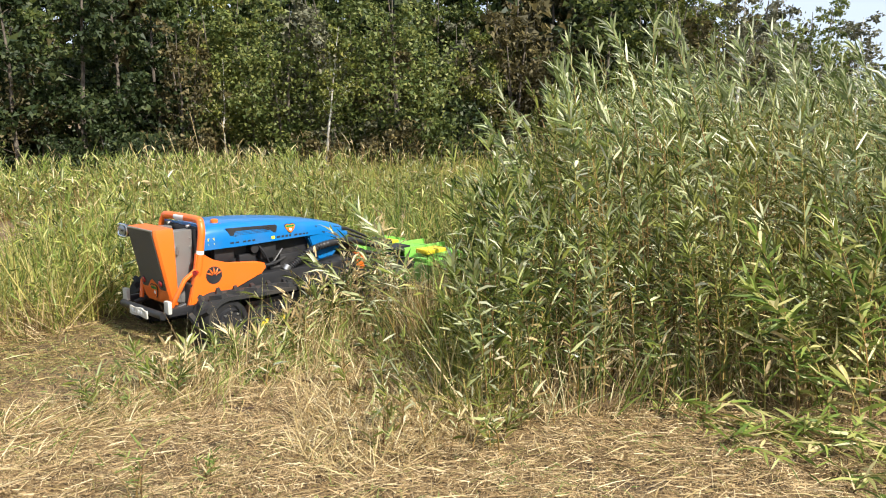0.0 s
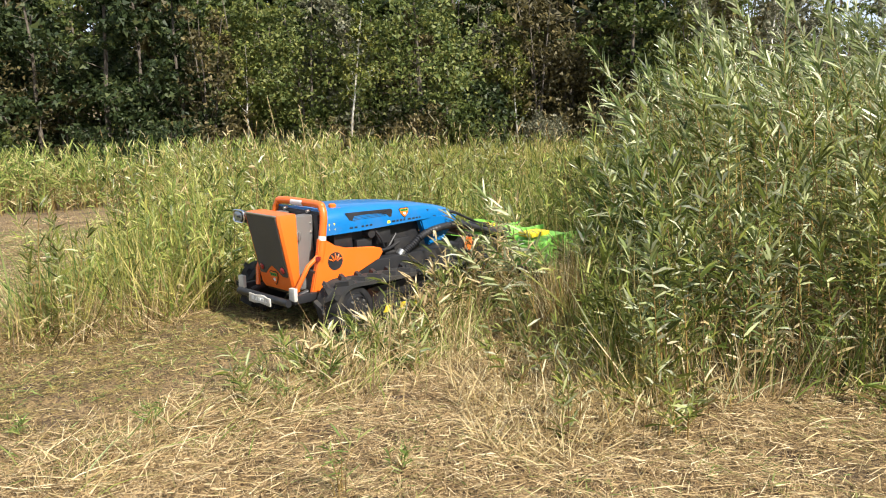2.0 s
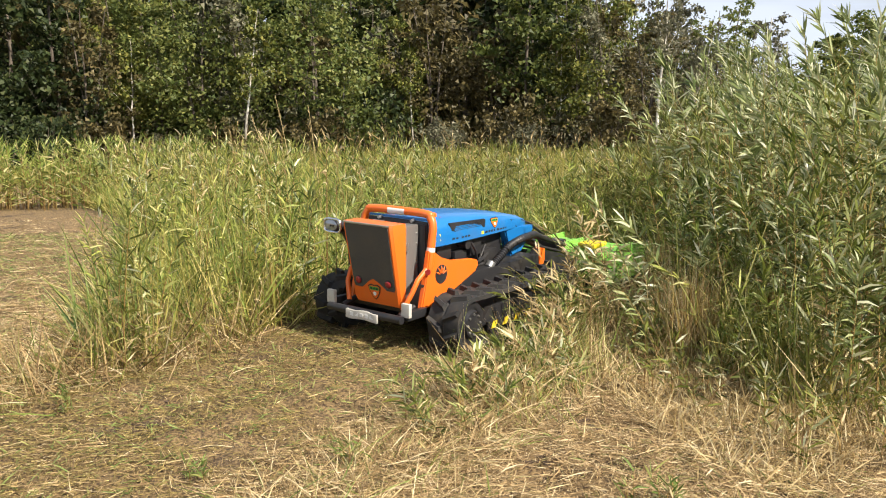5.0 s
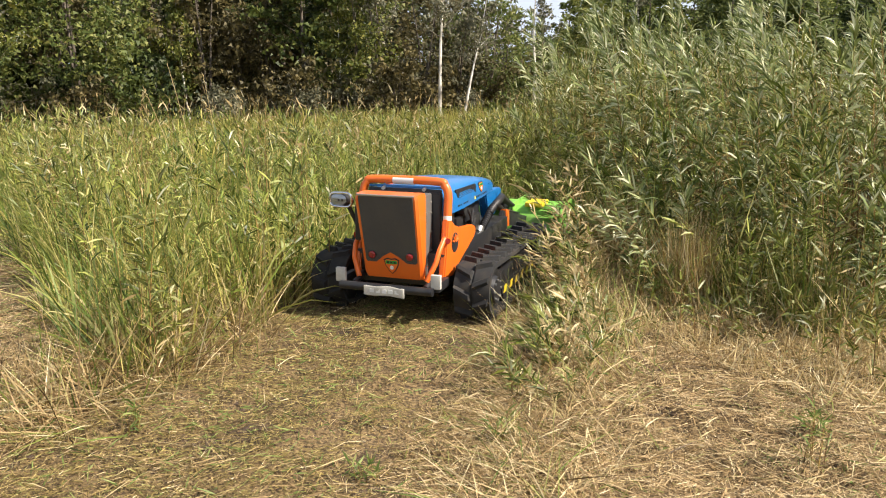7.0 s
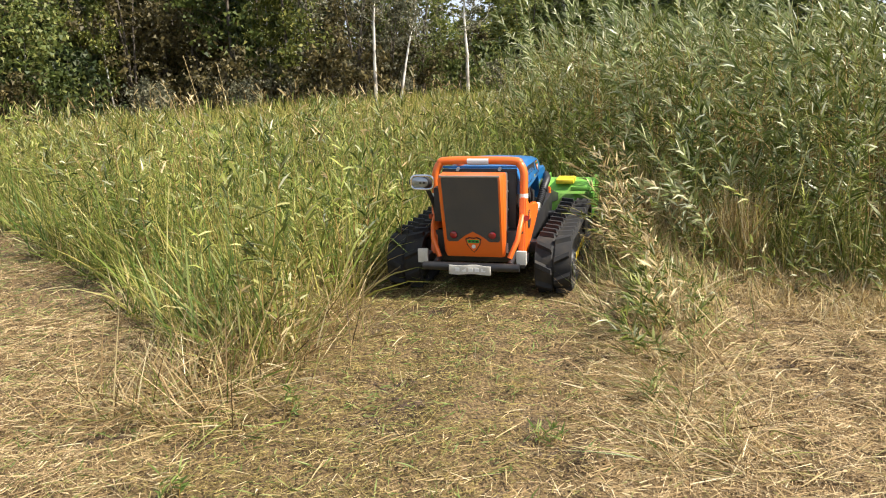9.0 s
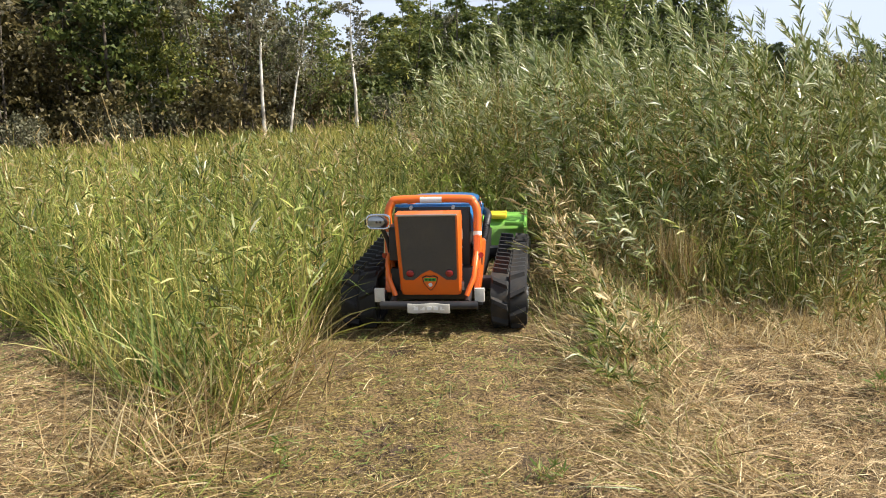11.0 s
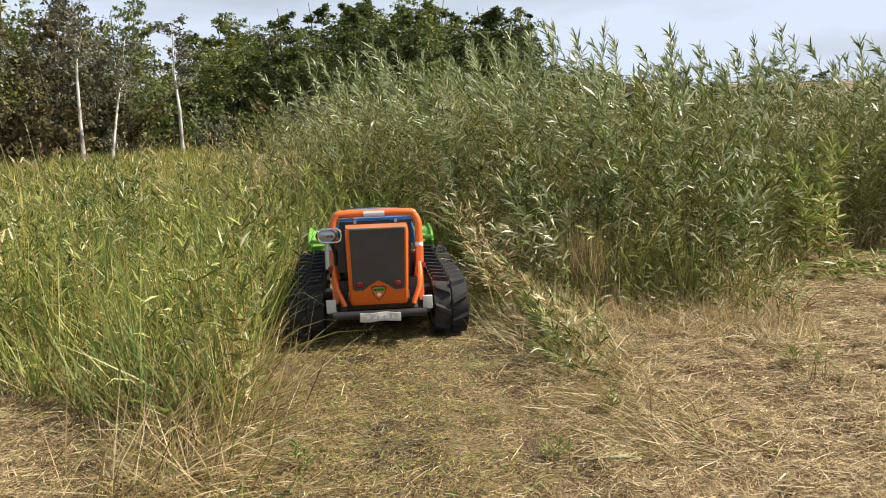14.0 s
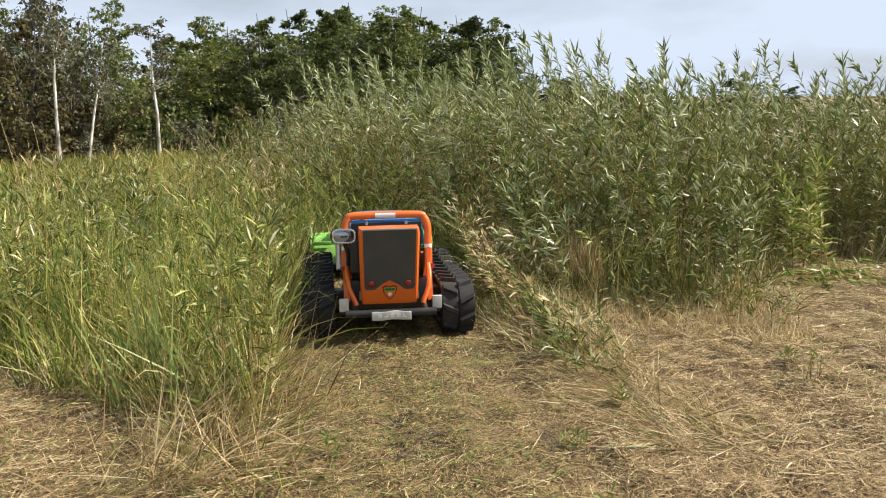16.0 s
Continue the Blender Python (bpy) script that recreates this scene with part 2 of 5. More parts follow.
REED_STEM = leafy("willow_stem", [(0.0, (0.12, 0.068, 0.028)), (0.5, (0.29, 0.18, 0.055)), (1.0, (0.28, 0.26, 0.08))], 0.0)
DRY_LEAF = leafy("withered_leaf", [(0.0, (0.22, 0.15, 0.06)), (0.4, (0.47, 0.35, 0.16)), (0.8, (0.68, 0.55, 0.30)), (1.0, (0.80, 0.70, 0.45))], 0.3)
TREE_LEAF = [
    leafy("tree_leaf_dark", [(0.0, (0.018, 0.032, 0.010)), (0.6, (0.042, 0.064, 0.020)), (1.0, (0.095, 0.112, 0.036))], 0.3),
    leafy("tree_leaf_mid", [(0.0, (0.036, 0.058, 0.014)), (0.6, (0.092, 0.122, 0.028)), (1.0, (0.18, 0.20, 0.05))], 0.38),
    leafy("tree_leaf_yellowing", [(0.0, (0.055, 0.075, 0.015)), (0.6, (0.16, 0.185, 0.036)), (1.0, (0.31, 0.29, 0.07))], 0.28),
    leafy("tree_leaf_grey", [(0.0, (0.06, 0.064, 0.036)), (0.6, (0.155, 0.158, 0.09)), (1.0, (0.32, 0.30, 0.20))], 0.3),
    leafy("tree_leaf_brown", [(0.0, (0.05, 0.044, 0.018)), (0.6, (0.12, 0.102, 0.04)), (1.0, (0.22, 0.175, 0.068))], 0.34),
    leafy("tree_leaf_light", [(0.0, (0.06, 0.092, 0.022)), (0.6, (0.15, 0.185, 0.045)), (1.0, (0.28, 0.285, 0.085))], 0.36),
]
BARK = bark("grey_bark", (0.15, 0.125, 0.095), (0.055, 0.043, 0.032), 9)
BIRCH = bark("birch_bark", (0.74, 0.71, 0.63), (0.28, 0.25, 0.2), 3)

# ---------------------------------------------------------------- mesh helpers


def quads(name, verts, faces, mats, index=None, smooth=False):
    """An object from numpy arrays of vertices and four-cornered faces; a negative last corner makes a triangle."""
    me = bpy.data.meshes.new(name)
    verts, faces = np.asarray(verts, np.float32), np.asarray(faces, np.int32)
    me.vertices.add(len(verts))
    me.vertices.foreach_set("co", verts.ravel())
    corners = np.where(faces[:, 3] < 0, 3, 4)
    loops = faces.ravel()
    loops = loops[loops >= 0]
    me.loops.add(len(loops))
    me.loops.foreach_set("vertex_index", loops)
    me.polygons.add(len(faces))
    me.polygons.foreach_set("loop_start", (np.cumsum(corners) - corners).astype(np.int32))
    for m in mats:
        me.materials.append(m)
    if index is not None:
        me.polygons.foreach_set("material_index", np.asarray(index, np.int32))
    me.update(calc_edges=True)
    if smooth:
        me.polygons.foreach_set("use_smooth", np.ones(len(faces), bool))
    return new(name, me)


def strips(base, along, side, length, width, droop, seg):
    """Tapering ribbons: base, start direction, side direction (unit), length, half width and droop (m) for each."""
    n = len(base)
    if seg == 1:
        tip = base + along * length[:, None] - np.array([0, 0, 1.0]) * droop[:, None]
        off = side * (width * 0.72)[:, None]
        s = np.arange(n) * 3
        return np.stack([base - off, base + off, tip], 1).reshape(-1, 3), np.stack([s, s + 1, s + 2, np.full(n, -10 ** 9)], 1)
    k = np.linspace(0, 1, seg + 1)
    taper = np.where(k < 0.35, 0.55 + 1.3 * k, np.maximum(0.06, 1.0 - (k - 0.35) / 0.65))
    mid = base[:, None] + along[:, None] * (length[:, None] * k)[..., None]
    mid[..., 2] -= droop[:, None] * k ** 2
    off = side[:, None] * (width[:, None] * taper)[..., None]
    v = np.stack([mid - off, mid + off], 2).reshape(-1, 3)
    s = np.arange(n)[:, None] * (2 * (seg + 1)) + 2 * np.arange(seg)
    s = s.ravel()
    return v, np.stack([s, s + 1, s + 3, s + 2], 1)


def tubes(path, radius, sides=3):
    """Tubes along paths: path (n, k, 3), radius (n, k)."""
    n, k, _ = path.shape
    d = path[:, -1] - path[:, 0]
    d /= np.linalg.norm(d, axis=1)[:, None] + 1e-9
    ref = np.where(np.abs(d[:, 2:3]) > 0.8, np.array([[1.0, 0, 0]]), np.array([[0, 0, 1.0]]))
    a = np.cross(d, ref)
    a /= np.linalg.norm(a, axis=1)[:, None] + 1e-9
    b = np.cross(d, a)
    ang = np.arange(sides) * 2 * math.pi / sides
    ring = a[:, None] * np.cos(ang)[None, :, None] + b[:, None] * np.sin(ang)[None, :, None]
    v = (path[:, :, None] + ring[:, None] * radius[:, :, None, None]).reshape(-1, 3)
    i = (np.arange(n)[:, None, None] * k + np.arange(k - 1)[None, :, None]) * sides
    j = np.arange(sides)
    q = np.stack([i + j, i + (j + 1) % sides, i + sides + (j + 1) % sides, i + sides + j], -1).reshape(-1, 4)
    return v, q


class Pile:
    """Collects ribbons and tubes of several materials into one mesh."""

    def __init__(self):
        self.v, self.f, self.m, self.n = [], [], [], 0

    def add(self, v, f, m):
        self.v.append(v), self.f.append(f + self.n), self.m.append(np.full(len(f), m))
        self.n += len(v)

    def make(self, name, mats):
        return quads(name, np.concatenate(self.v), np.concatenate(self.f), mats, np.concatenate(self.m))


rng = np.random.default_rng(7)


def unit(v):
    return v / (np.linalg.norm(v, axis=-1, keepdims=True) + 1e-9)


def spread(n):
    a = rng.uniform(0, 2 * math.pi, n)
    return np.stack([np.cos(a), np.sin(a), np.zeros(n)], 1)


# ---------------------------------------------------------------- plan
PLACE, HEADING = np.array([-1.607, 8.094]), radians(-42)   # the mower's rear on the ground, its yaw
HX = np.array([math.cos(HEADING), math.sin(HEADING)])
HY = np.array([-math.sin(HEADING), math.cos(HEADING)])


def to_world(r, f):
    return PLACE + np.multiply.outer(r, HX) + np.multiply.outer(f, HY)


def to_mower(x, y):
    dx, dy = x - PLACE[0], y - PLACE[1]
    return dx * HX[0] + dy * HX[1], dx * HY[0] + dy * HY[1]


# edge of the mown part, by distance to the right of the mower's axis
EDGE_R = np.array([-60, -10, -6, -4, -2.9, -2.2, -1.3, -0.84, -0.76, 0.70, 0.78, 1.1, 1.5, 2.0, 2.6, 3.0, 3.5, 4.0, 4.9, 6.0, 14])
EDGE_F = np.array([24, 4.3, 2.3, 0.8, -0.1, -0.8, -1.45, -1.65, 3.2, 3.2, 3.1, 2.4, 1.5, 1.0, 0.55, 0.45, 1.05, 1.9, 2.3, 2.3, 2.1])
# left border of the tall willow stand, by distance ahead
TALL_F = np.array([-2, 0.3, 0.8, 2, 3, 5, 7, 10, 20, 60])
TALL_R = np.array([3.5, 2.6, 2.3, 1.45, 0.7, -0.7, -1.35, -2.2, -4.2, -12])


def wobble(x, y, s=1.0):
    return np.sin(x * 2.1 * s + 1.3) * np.cos(y * 1.7 * s) * 0.5 + np.sin(x * 4.7 * s - y * 3.9 * s) * 0.3 + np.sin(y * 9.1 * s + x * 7.3 * s) * 0.2


def lumps(x, y):
    """Tussocks and clods a hand or two across, -1 to 1."""
    u, v = 0.8 * x + 0.6 * y, 0.8 * y - 0.6 * x
    u, v = u + 0.13 * np.sin(3.1 * v), v + 0.15 * np.sin(2.7 * u + 1)
    return (np.sin(8.3 * u + 0.7) * np.sin(9.7 * v) + np.sin(14.9 * u - 6.1 * v + 2) * np.sin(5.3 * u + 12.7 * v) + 0.7 * np.sin(4.1 * x - 2.9 * y)) / 2.3


def depth_in(r, f):
    """How far inside the uncut growth a place lies (m, along the mower's heading)."""
    return f - np.interp(r, EDGE_R, EDGE_F) - 0.2 * wobble(r, f) - 0.14 * wobble(r + 5, f, 2.6)


GROUND = -0.06   # the mown ground; the mower's body keeps its own heights


def ground_z(x, y):
    d = np.hypot(x + 1.5, y - 5.0)
    side = np.degrees(np.arctan2(-1.5 - x, y - 5.0))
    slope = np.interp(side, [-25, 0, 20, 60, 110], [0.040, 0.052, 0.072, 0.072, 0.040])
    fall = np.where(d < 8, 0.0, -slope * np.minimum(d - 8, 90))
    near = np.exp(-(d / 14) ** 2)
    return GROUND + fall + near * (0.022 * wobble(x, y, 1.3) + 0.016 * wobble(y, x, 3.7) + 0.022 * lumps(x, y))


def on_ground(x, y, lift=0.0):
    return np.stack([x, y, ground_z(x, y) + lift], 1)


# ---------------------------------------------------------------- ground
def build_ground():
    fine = np.arange(-9, 9.001, 0.09)
    far = np.concatenate([9 + 1.5 * 1.28 ** np.arange(0, 28) - 0.0])
    c = np.concatenate([-far[::-1], fine, far])
    gx, gy = np.meshgrid(c - 1.5, c + 6.0, indexing="ij")
    n = len(c)
    v = np.stack([gx.ravel(), gy.ravel(), ground_z(gx, gy).ravel()], 1)
    i = (np.arange(n - 1)[:, None] * n + np.arange(n - 1)).ravel()
    ob = quads("ground", v, np.stack([i, i + n, i + n + 1, i + 1], 1), [SOIL], smooth=True)
    return tagged(ob, "mown meadow ground of dark soil under straw", "ground", kind="structure")


build_ground()


# ---------------------------------------------------------------- the mower
def box(bm, x0, x1, y0, y1, z0, z1, bevel=0.0, taper=None, seg=2):
    """A bevelled block; taper shifts its top corners: (x scale, y shift rear, y shift front)."""
    vs = []
    for z in (z0, z1):
        for x, y in ((x0, y0), (x1, y0), (x1, y1), (x0, y1)):
            if taper and z == z1:
                cx = (x0 + x1) / 2
                x = cx + (x - cx) * taper[0]
                y = y + (taper[1] if y == y0 else taper[2])
            vs.append(bm.verts.new((x, y, z)))
    fs = [(3, 2, 1, 0), (4, 5, 6, 7), (0, 1, 5, 4), (1, 2, 6, 5), (2, 3, 7, 6), (3, 0, 4, 7)]
    faces = [bm.faces.new([vs[i] for i in f]) for f in fs]
    if bevel:
        edges = list({e for f in faces for e in f.edges})
        bmesh.ops.bevel(bm, geom=edges, offset=bevel, segments=seg, affect="EDGES", profile=0.6)
    return bm


def slab(bm, outline, axis, a, b, bevel=0.0):
    """A plate: an outline of (u, v) pushed from a to b along axis x, y or z."""
    def at(u, v, w):
        return {"x": (w, u, v), "y": (u, w, v), "z": (u, v, w)}[axis]
    lo, hi = [bm.verts.new(at(u, v, a)) for u, v in outline], [bm.verts.new(at(u, v, b)) for u, v in outline]
    n = len(outline)
    faces = [bm.faces.new(lo[::-1]), bm.faces.new(hi)]
    faces += [bm.faces.new((lo[i], lo[(i + 1) % n], hi[(i + 1) % n], hi[i])) for i in range(n)]
    if bevel:
        bmesh.ops.bevel(bm, geom=list({e for f in faces[:2] for e in f.edges}), offset=bevel, segments=2, affect="EDGES")
    bmesh.ops.recalc_face_normals(bm, faces=bm.faces)
    return bm


def rod(bm, points, radius, sides=12, cap=True):
    """A tube of even thickness along points."""
    pts = [Vector(p) for p in points]
    rings = []
    for i, p in enumerate(pts):
        d = (pts[min(i + 1, len(pts) - 1)] - pts[max(i - 1, 0)]).normalized()
        ref = Vector((0, 1, 0)) if abs(d.y) < 0.85 else Vector((1, 0, 0))
        a = d.cross(ref).normalized()
        b = d.cross(a)
        r = radius[i] if isinstance(radius, (list, tuple)) else radius
        rings.append([bm.verts.new(p + r * (a * math.cos(2 * math.pi * j / sides) + b * math.sin(2 * math.pi * j / sides))) for j in range(sides)])
    for r0, r1 in zip(rings, rings[1:]):
        for j in range(sides):
            bm.faces.new((r0[j], r0[(j + 1) % sides], r1[(j + 1) % sides], r1[j]))
    if cap:
        bm.faces.new(rings[0][::-1]), bm.faces.new(rings[-1])
    bmesh.ops.recalc_face_normals(bm, faces=bm.faces)
    return bm


def bowed(points, n=6):
    """Smooths a polyline (Catmull-Rom)."""
    p = [Vector(q) for q in points]
    p = [2 * p[0] - p[1], *p, 2 * p[-1] - p[-2]]
    out = []
    for i in range(1, len(p) - 2):
        for k in range(n):
            t = k / n
            out.append(0.5 * (2 * p[i] + (p[i + 1] - p[i - 1]) * t + (2 * p[i - 1] - 5 * p[i] + 4 * p[i + 1] - p[i + 2]) * t * t + (3 * p[i] - p[i - 1] - 3 * p[i + 1] + p[i + 2]) * t ** 3))
    return [*out, p[-2]]


def part(name, bm, material, parent, label="", smooth=True):
    me = bpy.data.meshes.new(name)
    bm.to_mesh(me)
    bm.free()
    me.materials.append(material)
    if smooth:
        me.polygons.foreach_set("use_smooth", np.ones(len(me.polygons), bool))
        me.set_sharp_from_angle(angle=radians(38))
    ob = new(name, me)
    ob.parent = parent
    return tagged(ob, label)


def loop_point(s, r):
    """A point of the track's loop and its outward normal, s from 0 to 1, at distance r outside the wheels' axle line."""
    y0, y1, zc = 0.29, 1.63, 0.212
    run, arc = y1 - y0, math.pi * r
    d = s * (2 * run + 2 * arc)
    if d < run:
        return (y0 + d, zc - r), (0, -1)
    d -= run
    if d < arc:
        a = -math.pi / 2 + d / r
        return (y1 + r * math.cos(a), zc + r * math.sin(a)), (math.cos(a), math.sin(a))
    d -= arc
    if d < run:
        sag = -0.012 * math.sin(math.pi * d / run)
        return (y1 - d, zc + r + sag), (0, 1)
    a = math.pi / 2 + (d - run) / r
    return (y0 + r * math.cos(a), zc + r * math.sin(a)), (math.cos(a), math.sin(a))


def build_track(mower, sgn):
    cx, half = 0.535 * sgn, 0.126
    bm = bmesh.new()
    n = 96
    rows = []
    for i in range(n):
        row = []
        for r, w in ((0.157, -half), (0.186, -half), (0.188, -0.012), (0.178, 0.0), (0.188, 0.012), (0.186, half), (0.157, half)):
            (y, z), _ = loop_point(i / n, r)
            row.append(bm.verts.new((cx + w, y, z)))
        rows.append(row)
    for i in range(n):
        a, b = rows[i], rows[(i + 1) % n]
        for j in range(7):
            bm.faces.new((a[j], a[(j + 1) % 7], b[(j + 1) % 7], b[j]))
    bmesh.ops.recalc_face_normals(bm, faces=bm.faces)
    track = part("track", bm, RUBBER, mower, "dusty black rubber crawler track")
    # one slanting lug, shared by all
    lugs = {}
    for side in (-1, 1):
        lug = bmesh.new()
        o = [(0.006 * side, -0.048), (0.114 * side, 0.002), (0.122 * side, 0.056), (0.006 * side, 0.008)]
        o2 = [(0.012 * side, -0.035), (0.110 * side, 0.014), (0.116 * side, 0.044), (0.012 * side, -0.003)]
        lo = [lug.verts.new((u, v, -0.004)) for u, v in o]
        hi = [lug.verts.new((u, v, 0.030)) for u, v in o2]
        lug.faces.new(hi)
        for i in range(4):
            lug.faces.new((lo[i], lo[(i + 1) % 4], hi[(i + 1) % 4], hi[i]))
        bmesh.ops.recalc_face_normals(lug, faces=lug.faces)
        me = bpy.data.meshes.new("tread_lug")
        lug.to_mesh(me)
        lug.free()
        me.materials.append(RUBBER)
        lugs[side] = me
    count = 26
    for i in range(count):
        for side in (-1, 1):
            (y, z), (ny, nz) = loop_point(((i + (0.5 if side > 0 else 0)) / count) % 1, 0.186)
            ob = new("tread_lug", lugs[side])
            ob.parent = track
            ob.matrix_basis = Matrix.Translation((cx, y, z)) @ Matrix(((1, 0, 0, 0), (0, nz, ny, 0), (0, -ny, nz, 0), (0, 0, 0, 1)))
    out = cx + sgn * (half + 0.0)
    inn = cx - sgn * half * 0.8
    # wheels
    bm = rod(bmesh.new(), [(inn, 0.29, 0.212), (out - sgn * 0.02, 0.29, 0.212)], 0.152, 28)
    w = part("drive_wheel", bm, BLACK, mower, "black steel drive sprocket")
    bm = rod(bmesh.new(), [(out - sgn * 0.03, 0.29, 0.212), (out + sgn * 0.004, 0.29, 0.212)], [0.105, 0.09], 24)
    part("hub", bm, BLACK, w)
    for k in range(8):
        a = k * math.pi / 4
        bm = rod(bmesh.new(), [(out - sgn * 0.01, 0.29 + 0.07 * math.cos(a), 0.212 + 0.07 * math.sin(a)), (out + sgn * 0.012, 0.29 + 0.07 * math.cos(a), 0.212 + 0.07 * math.sin(a))], 0.009, 6)
        part("bolt", bm, STEEL, w)
    bm = rod(bmesh.new(), [(inn, 1.52, 0.212), (out - sgn * 0.03, 1.52, 0.212)], 0.150, 28)
    part("idler_wheel", bm, BLACK, mower)
    for y in (0.58, 0.80, 1.02, 1.24):
        bm = rod(bmesh.new(), [(inn, y, 0.117), (out - sgn * 0.03, y, 0.117)], 0.058, 18)
        part("road_roller", bm, BLACK, mower)
    bm = slab(bmesh.new(), [(0.44, 0.15), (1.42, 0.15), (1.36, 0.24), (1.0, 0.29), (0.55, 0.27)], "x", min(inn, out - sgn * 0.05), max(inn, out - sgn * 0.05), 0.006)
    part("side_frame", bm, BLACK, mower, "muddy black track frame")
    bm = slab(bmesh.new(), [(0.50, 0.115), (1.36, 0.115), (1.36, 0.175), (0.50, 0.175)], "x", min(out - sgn * 0.05, out - sgn * 0.03), max(out - sgn * 0.05, out - sgn * 0.03), 0.003)
    guard = part("roller_guard", bm, BLACK, mower)
    for k in range(6):
        y = 0.53 + k * 0.14
        o = [(y, 0.12), (y + 0.055, 0.12), (y + 0.085, 0.17), (y + 0.03, 0.17)]
        bm = slab(bmesh.new(), o, "x", min(out - sgn * 0.031, out - sgn * 0.026), max(out - sgn * 0.031, out - sgn * 0.026))
        part("hazard_stripe", bm, YELLOW, guard, "worn yellow stripe")


def shield(parent, place, size):
    """A three-cornered badge: black border, orange field, green bars and a pale mark."""
    def shape(k, lift, top):
        bm = bmesh.new()
        o = [(-0.5, 0.38), (-0.25, 0.5), (0, 0.44), (0.25, 0.5), (0.5, 0.38), (0.42, 0.0), (0.2, -0.36), (0, -0.55), (-0.2, -0.36), (-0.42, 0.0)]
        slab(bm, [(u * size * k, v * size * k + top) for u, v in o], "z", 0, lift)
        bm.transform(place)
        return bm
    badge = part("badge", shape(1.0, 0.004, 0), INK, parent, "shield badge with a green bar")
    part("badge_field", shape(0.86, 0.006, 0), ORANGE, badge)
    bm = slab(bmesh.new(), [(-0.36 * size, 0.12 * size), (0.36 * size, 0.12 * size), (0.38 * size, 0.34 * size), (-0.38 * size, 0.34 * size)], "z", 0.006, 0.0075)
    bm.transform(place)
    part("badge_bar", bm, BADGE_GREEN, badge)
    bm = rod(bmesh.new(), [(0, -0.12 * size, 0.006), (0, -0.12 * size, 0.008)], 0.13 * size, 10)
    bm.transform(place)
    part("badge_mark", bm, WHITE, badge)
    for k in (-1, 0, 1):
        bm = box(bmesh.new(), (k * 0.22 - 0.07) * size, (k * 0.22 + 0.07) * size, 0.17 * size, 0.29 * size, 0.0075, 0.0085)
        bm.transform(place)
        part("badge_letter_bar", bm, INK, badge)


HOOD = [  # y, half width, top, shoulder, bottom
    (0.29, 0.290, 0.875, 0.775, 0.640), (0.36, 0.300, 0.895, 0.795, 0.640), (0.60, 0.305, 0.900, 0.795, 0.640), (0.85, 0.300, 0.885, 0.785, 0.645),
    (1.10, 0.290, 0.850, 0.765, 0.650), (1.30, 0.272, 0.810, 0.740, 0.650), (1.46, 0.245, 0.765, 0.710, 0.635), (1.58, 0.205, 0.715, 0.675, 0.625), (1.64, 0.150, 0.675, 0.655, 0.630)]


def hood_side(y, z):
    """The hood's outer x at a place on its side."""
    hy = [h[0] for h in HOOD]
    hw, sh, bo = (float(np.interp(y, hy, [h[k] for h in HOOD])) for k in (1, 3, 4))
    return hw * (1.0 - 0.035 * max(0, (z - bo) / (sh - bo)))


def hood_patch(bm, outline, lift, sgn):
    """A thin piece that lies on the hood's side, from an outline of (y, z)."""
    out = [bm.verts.new((sgn * (hood_side(y, z) + lift), y, z)) for y, z in outline]
    inn = [bm.verts.new((sgn * (hood_side(y, z) - 0.004), y, z)) for y, z in outline]
    n = len(outline)
    bm.faces.new(out)
    for i in range(n):
        bm.faces.new((out[i], out[(i + 1) % n], inn[(i + 1) % n], inn[i]))
    bmesh.ops.recalc_face_normals(bm, faces=bm.faces)
    return bm


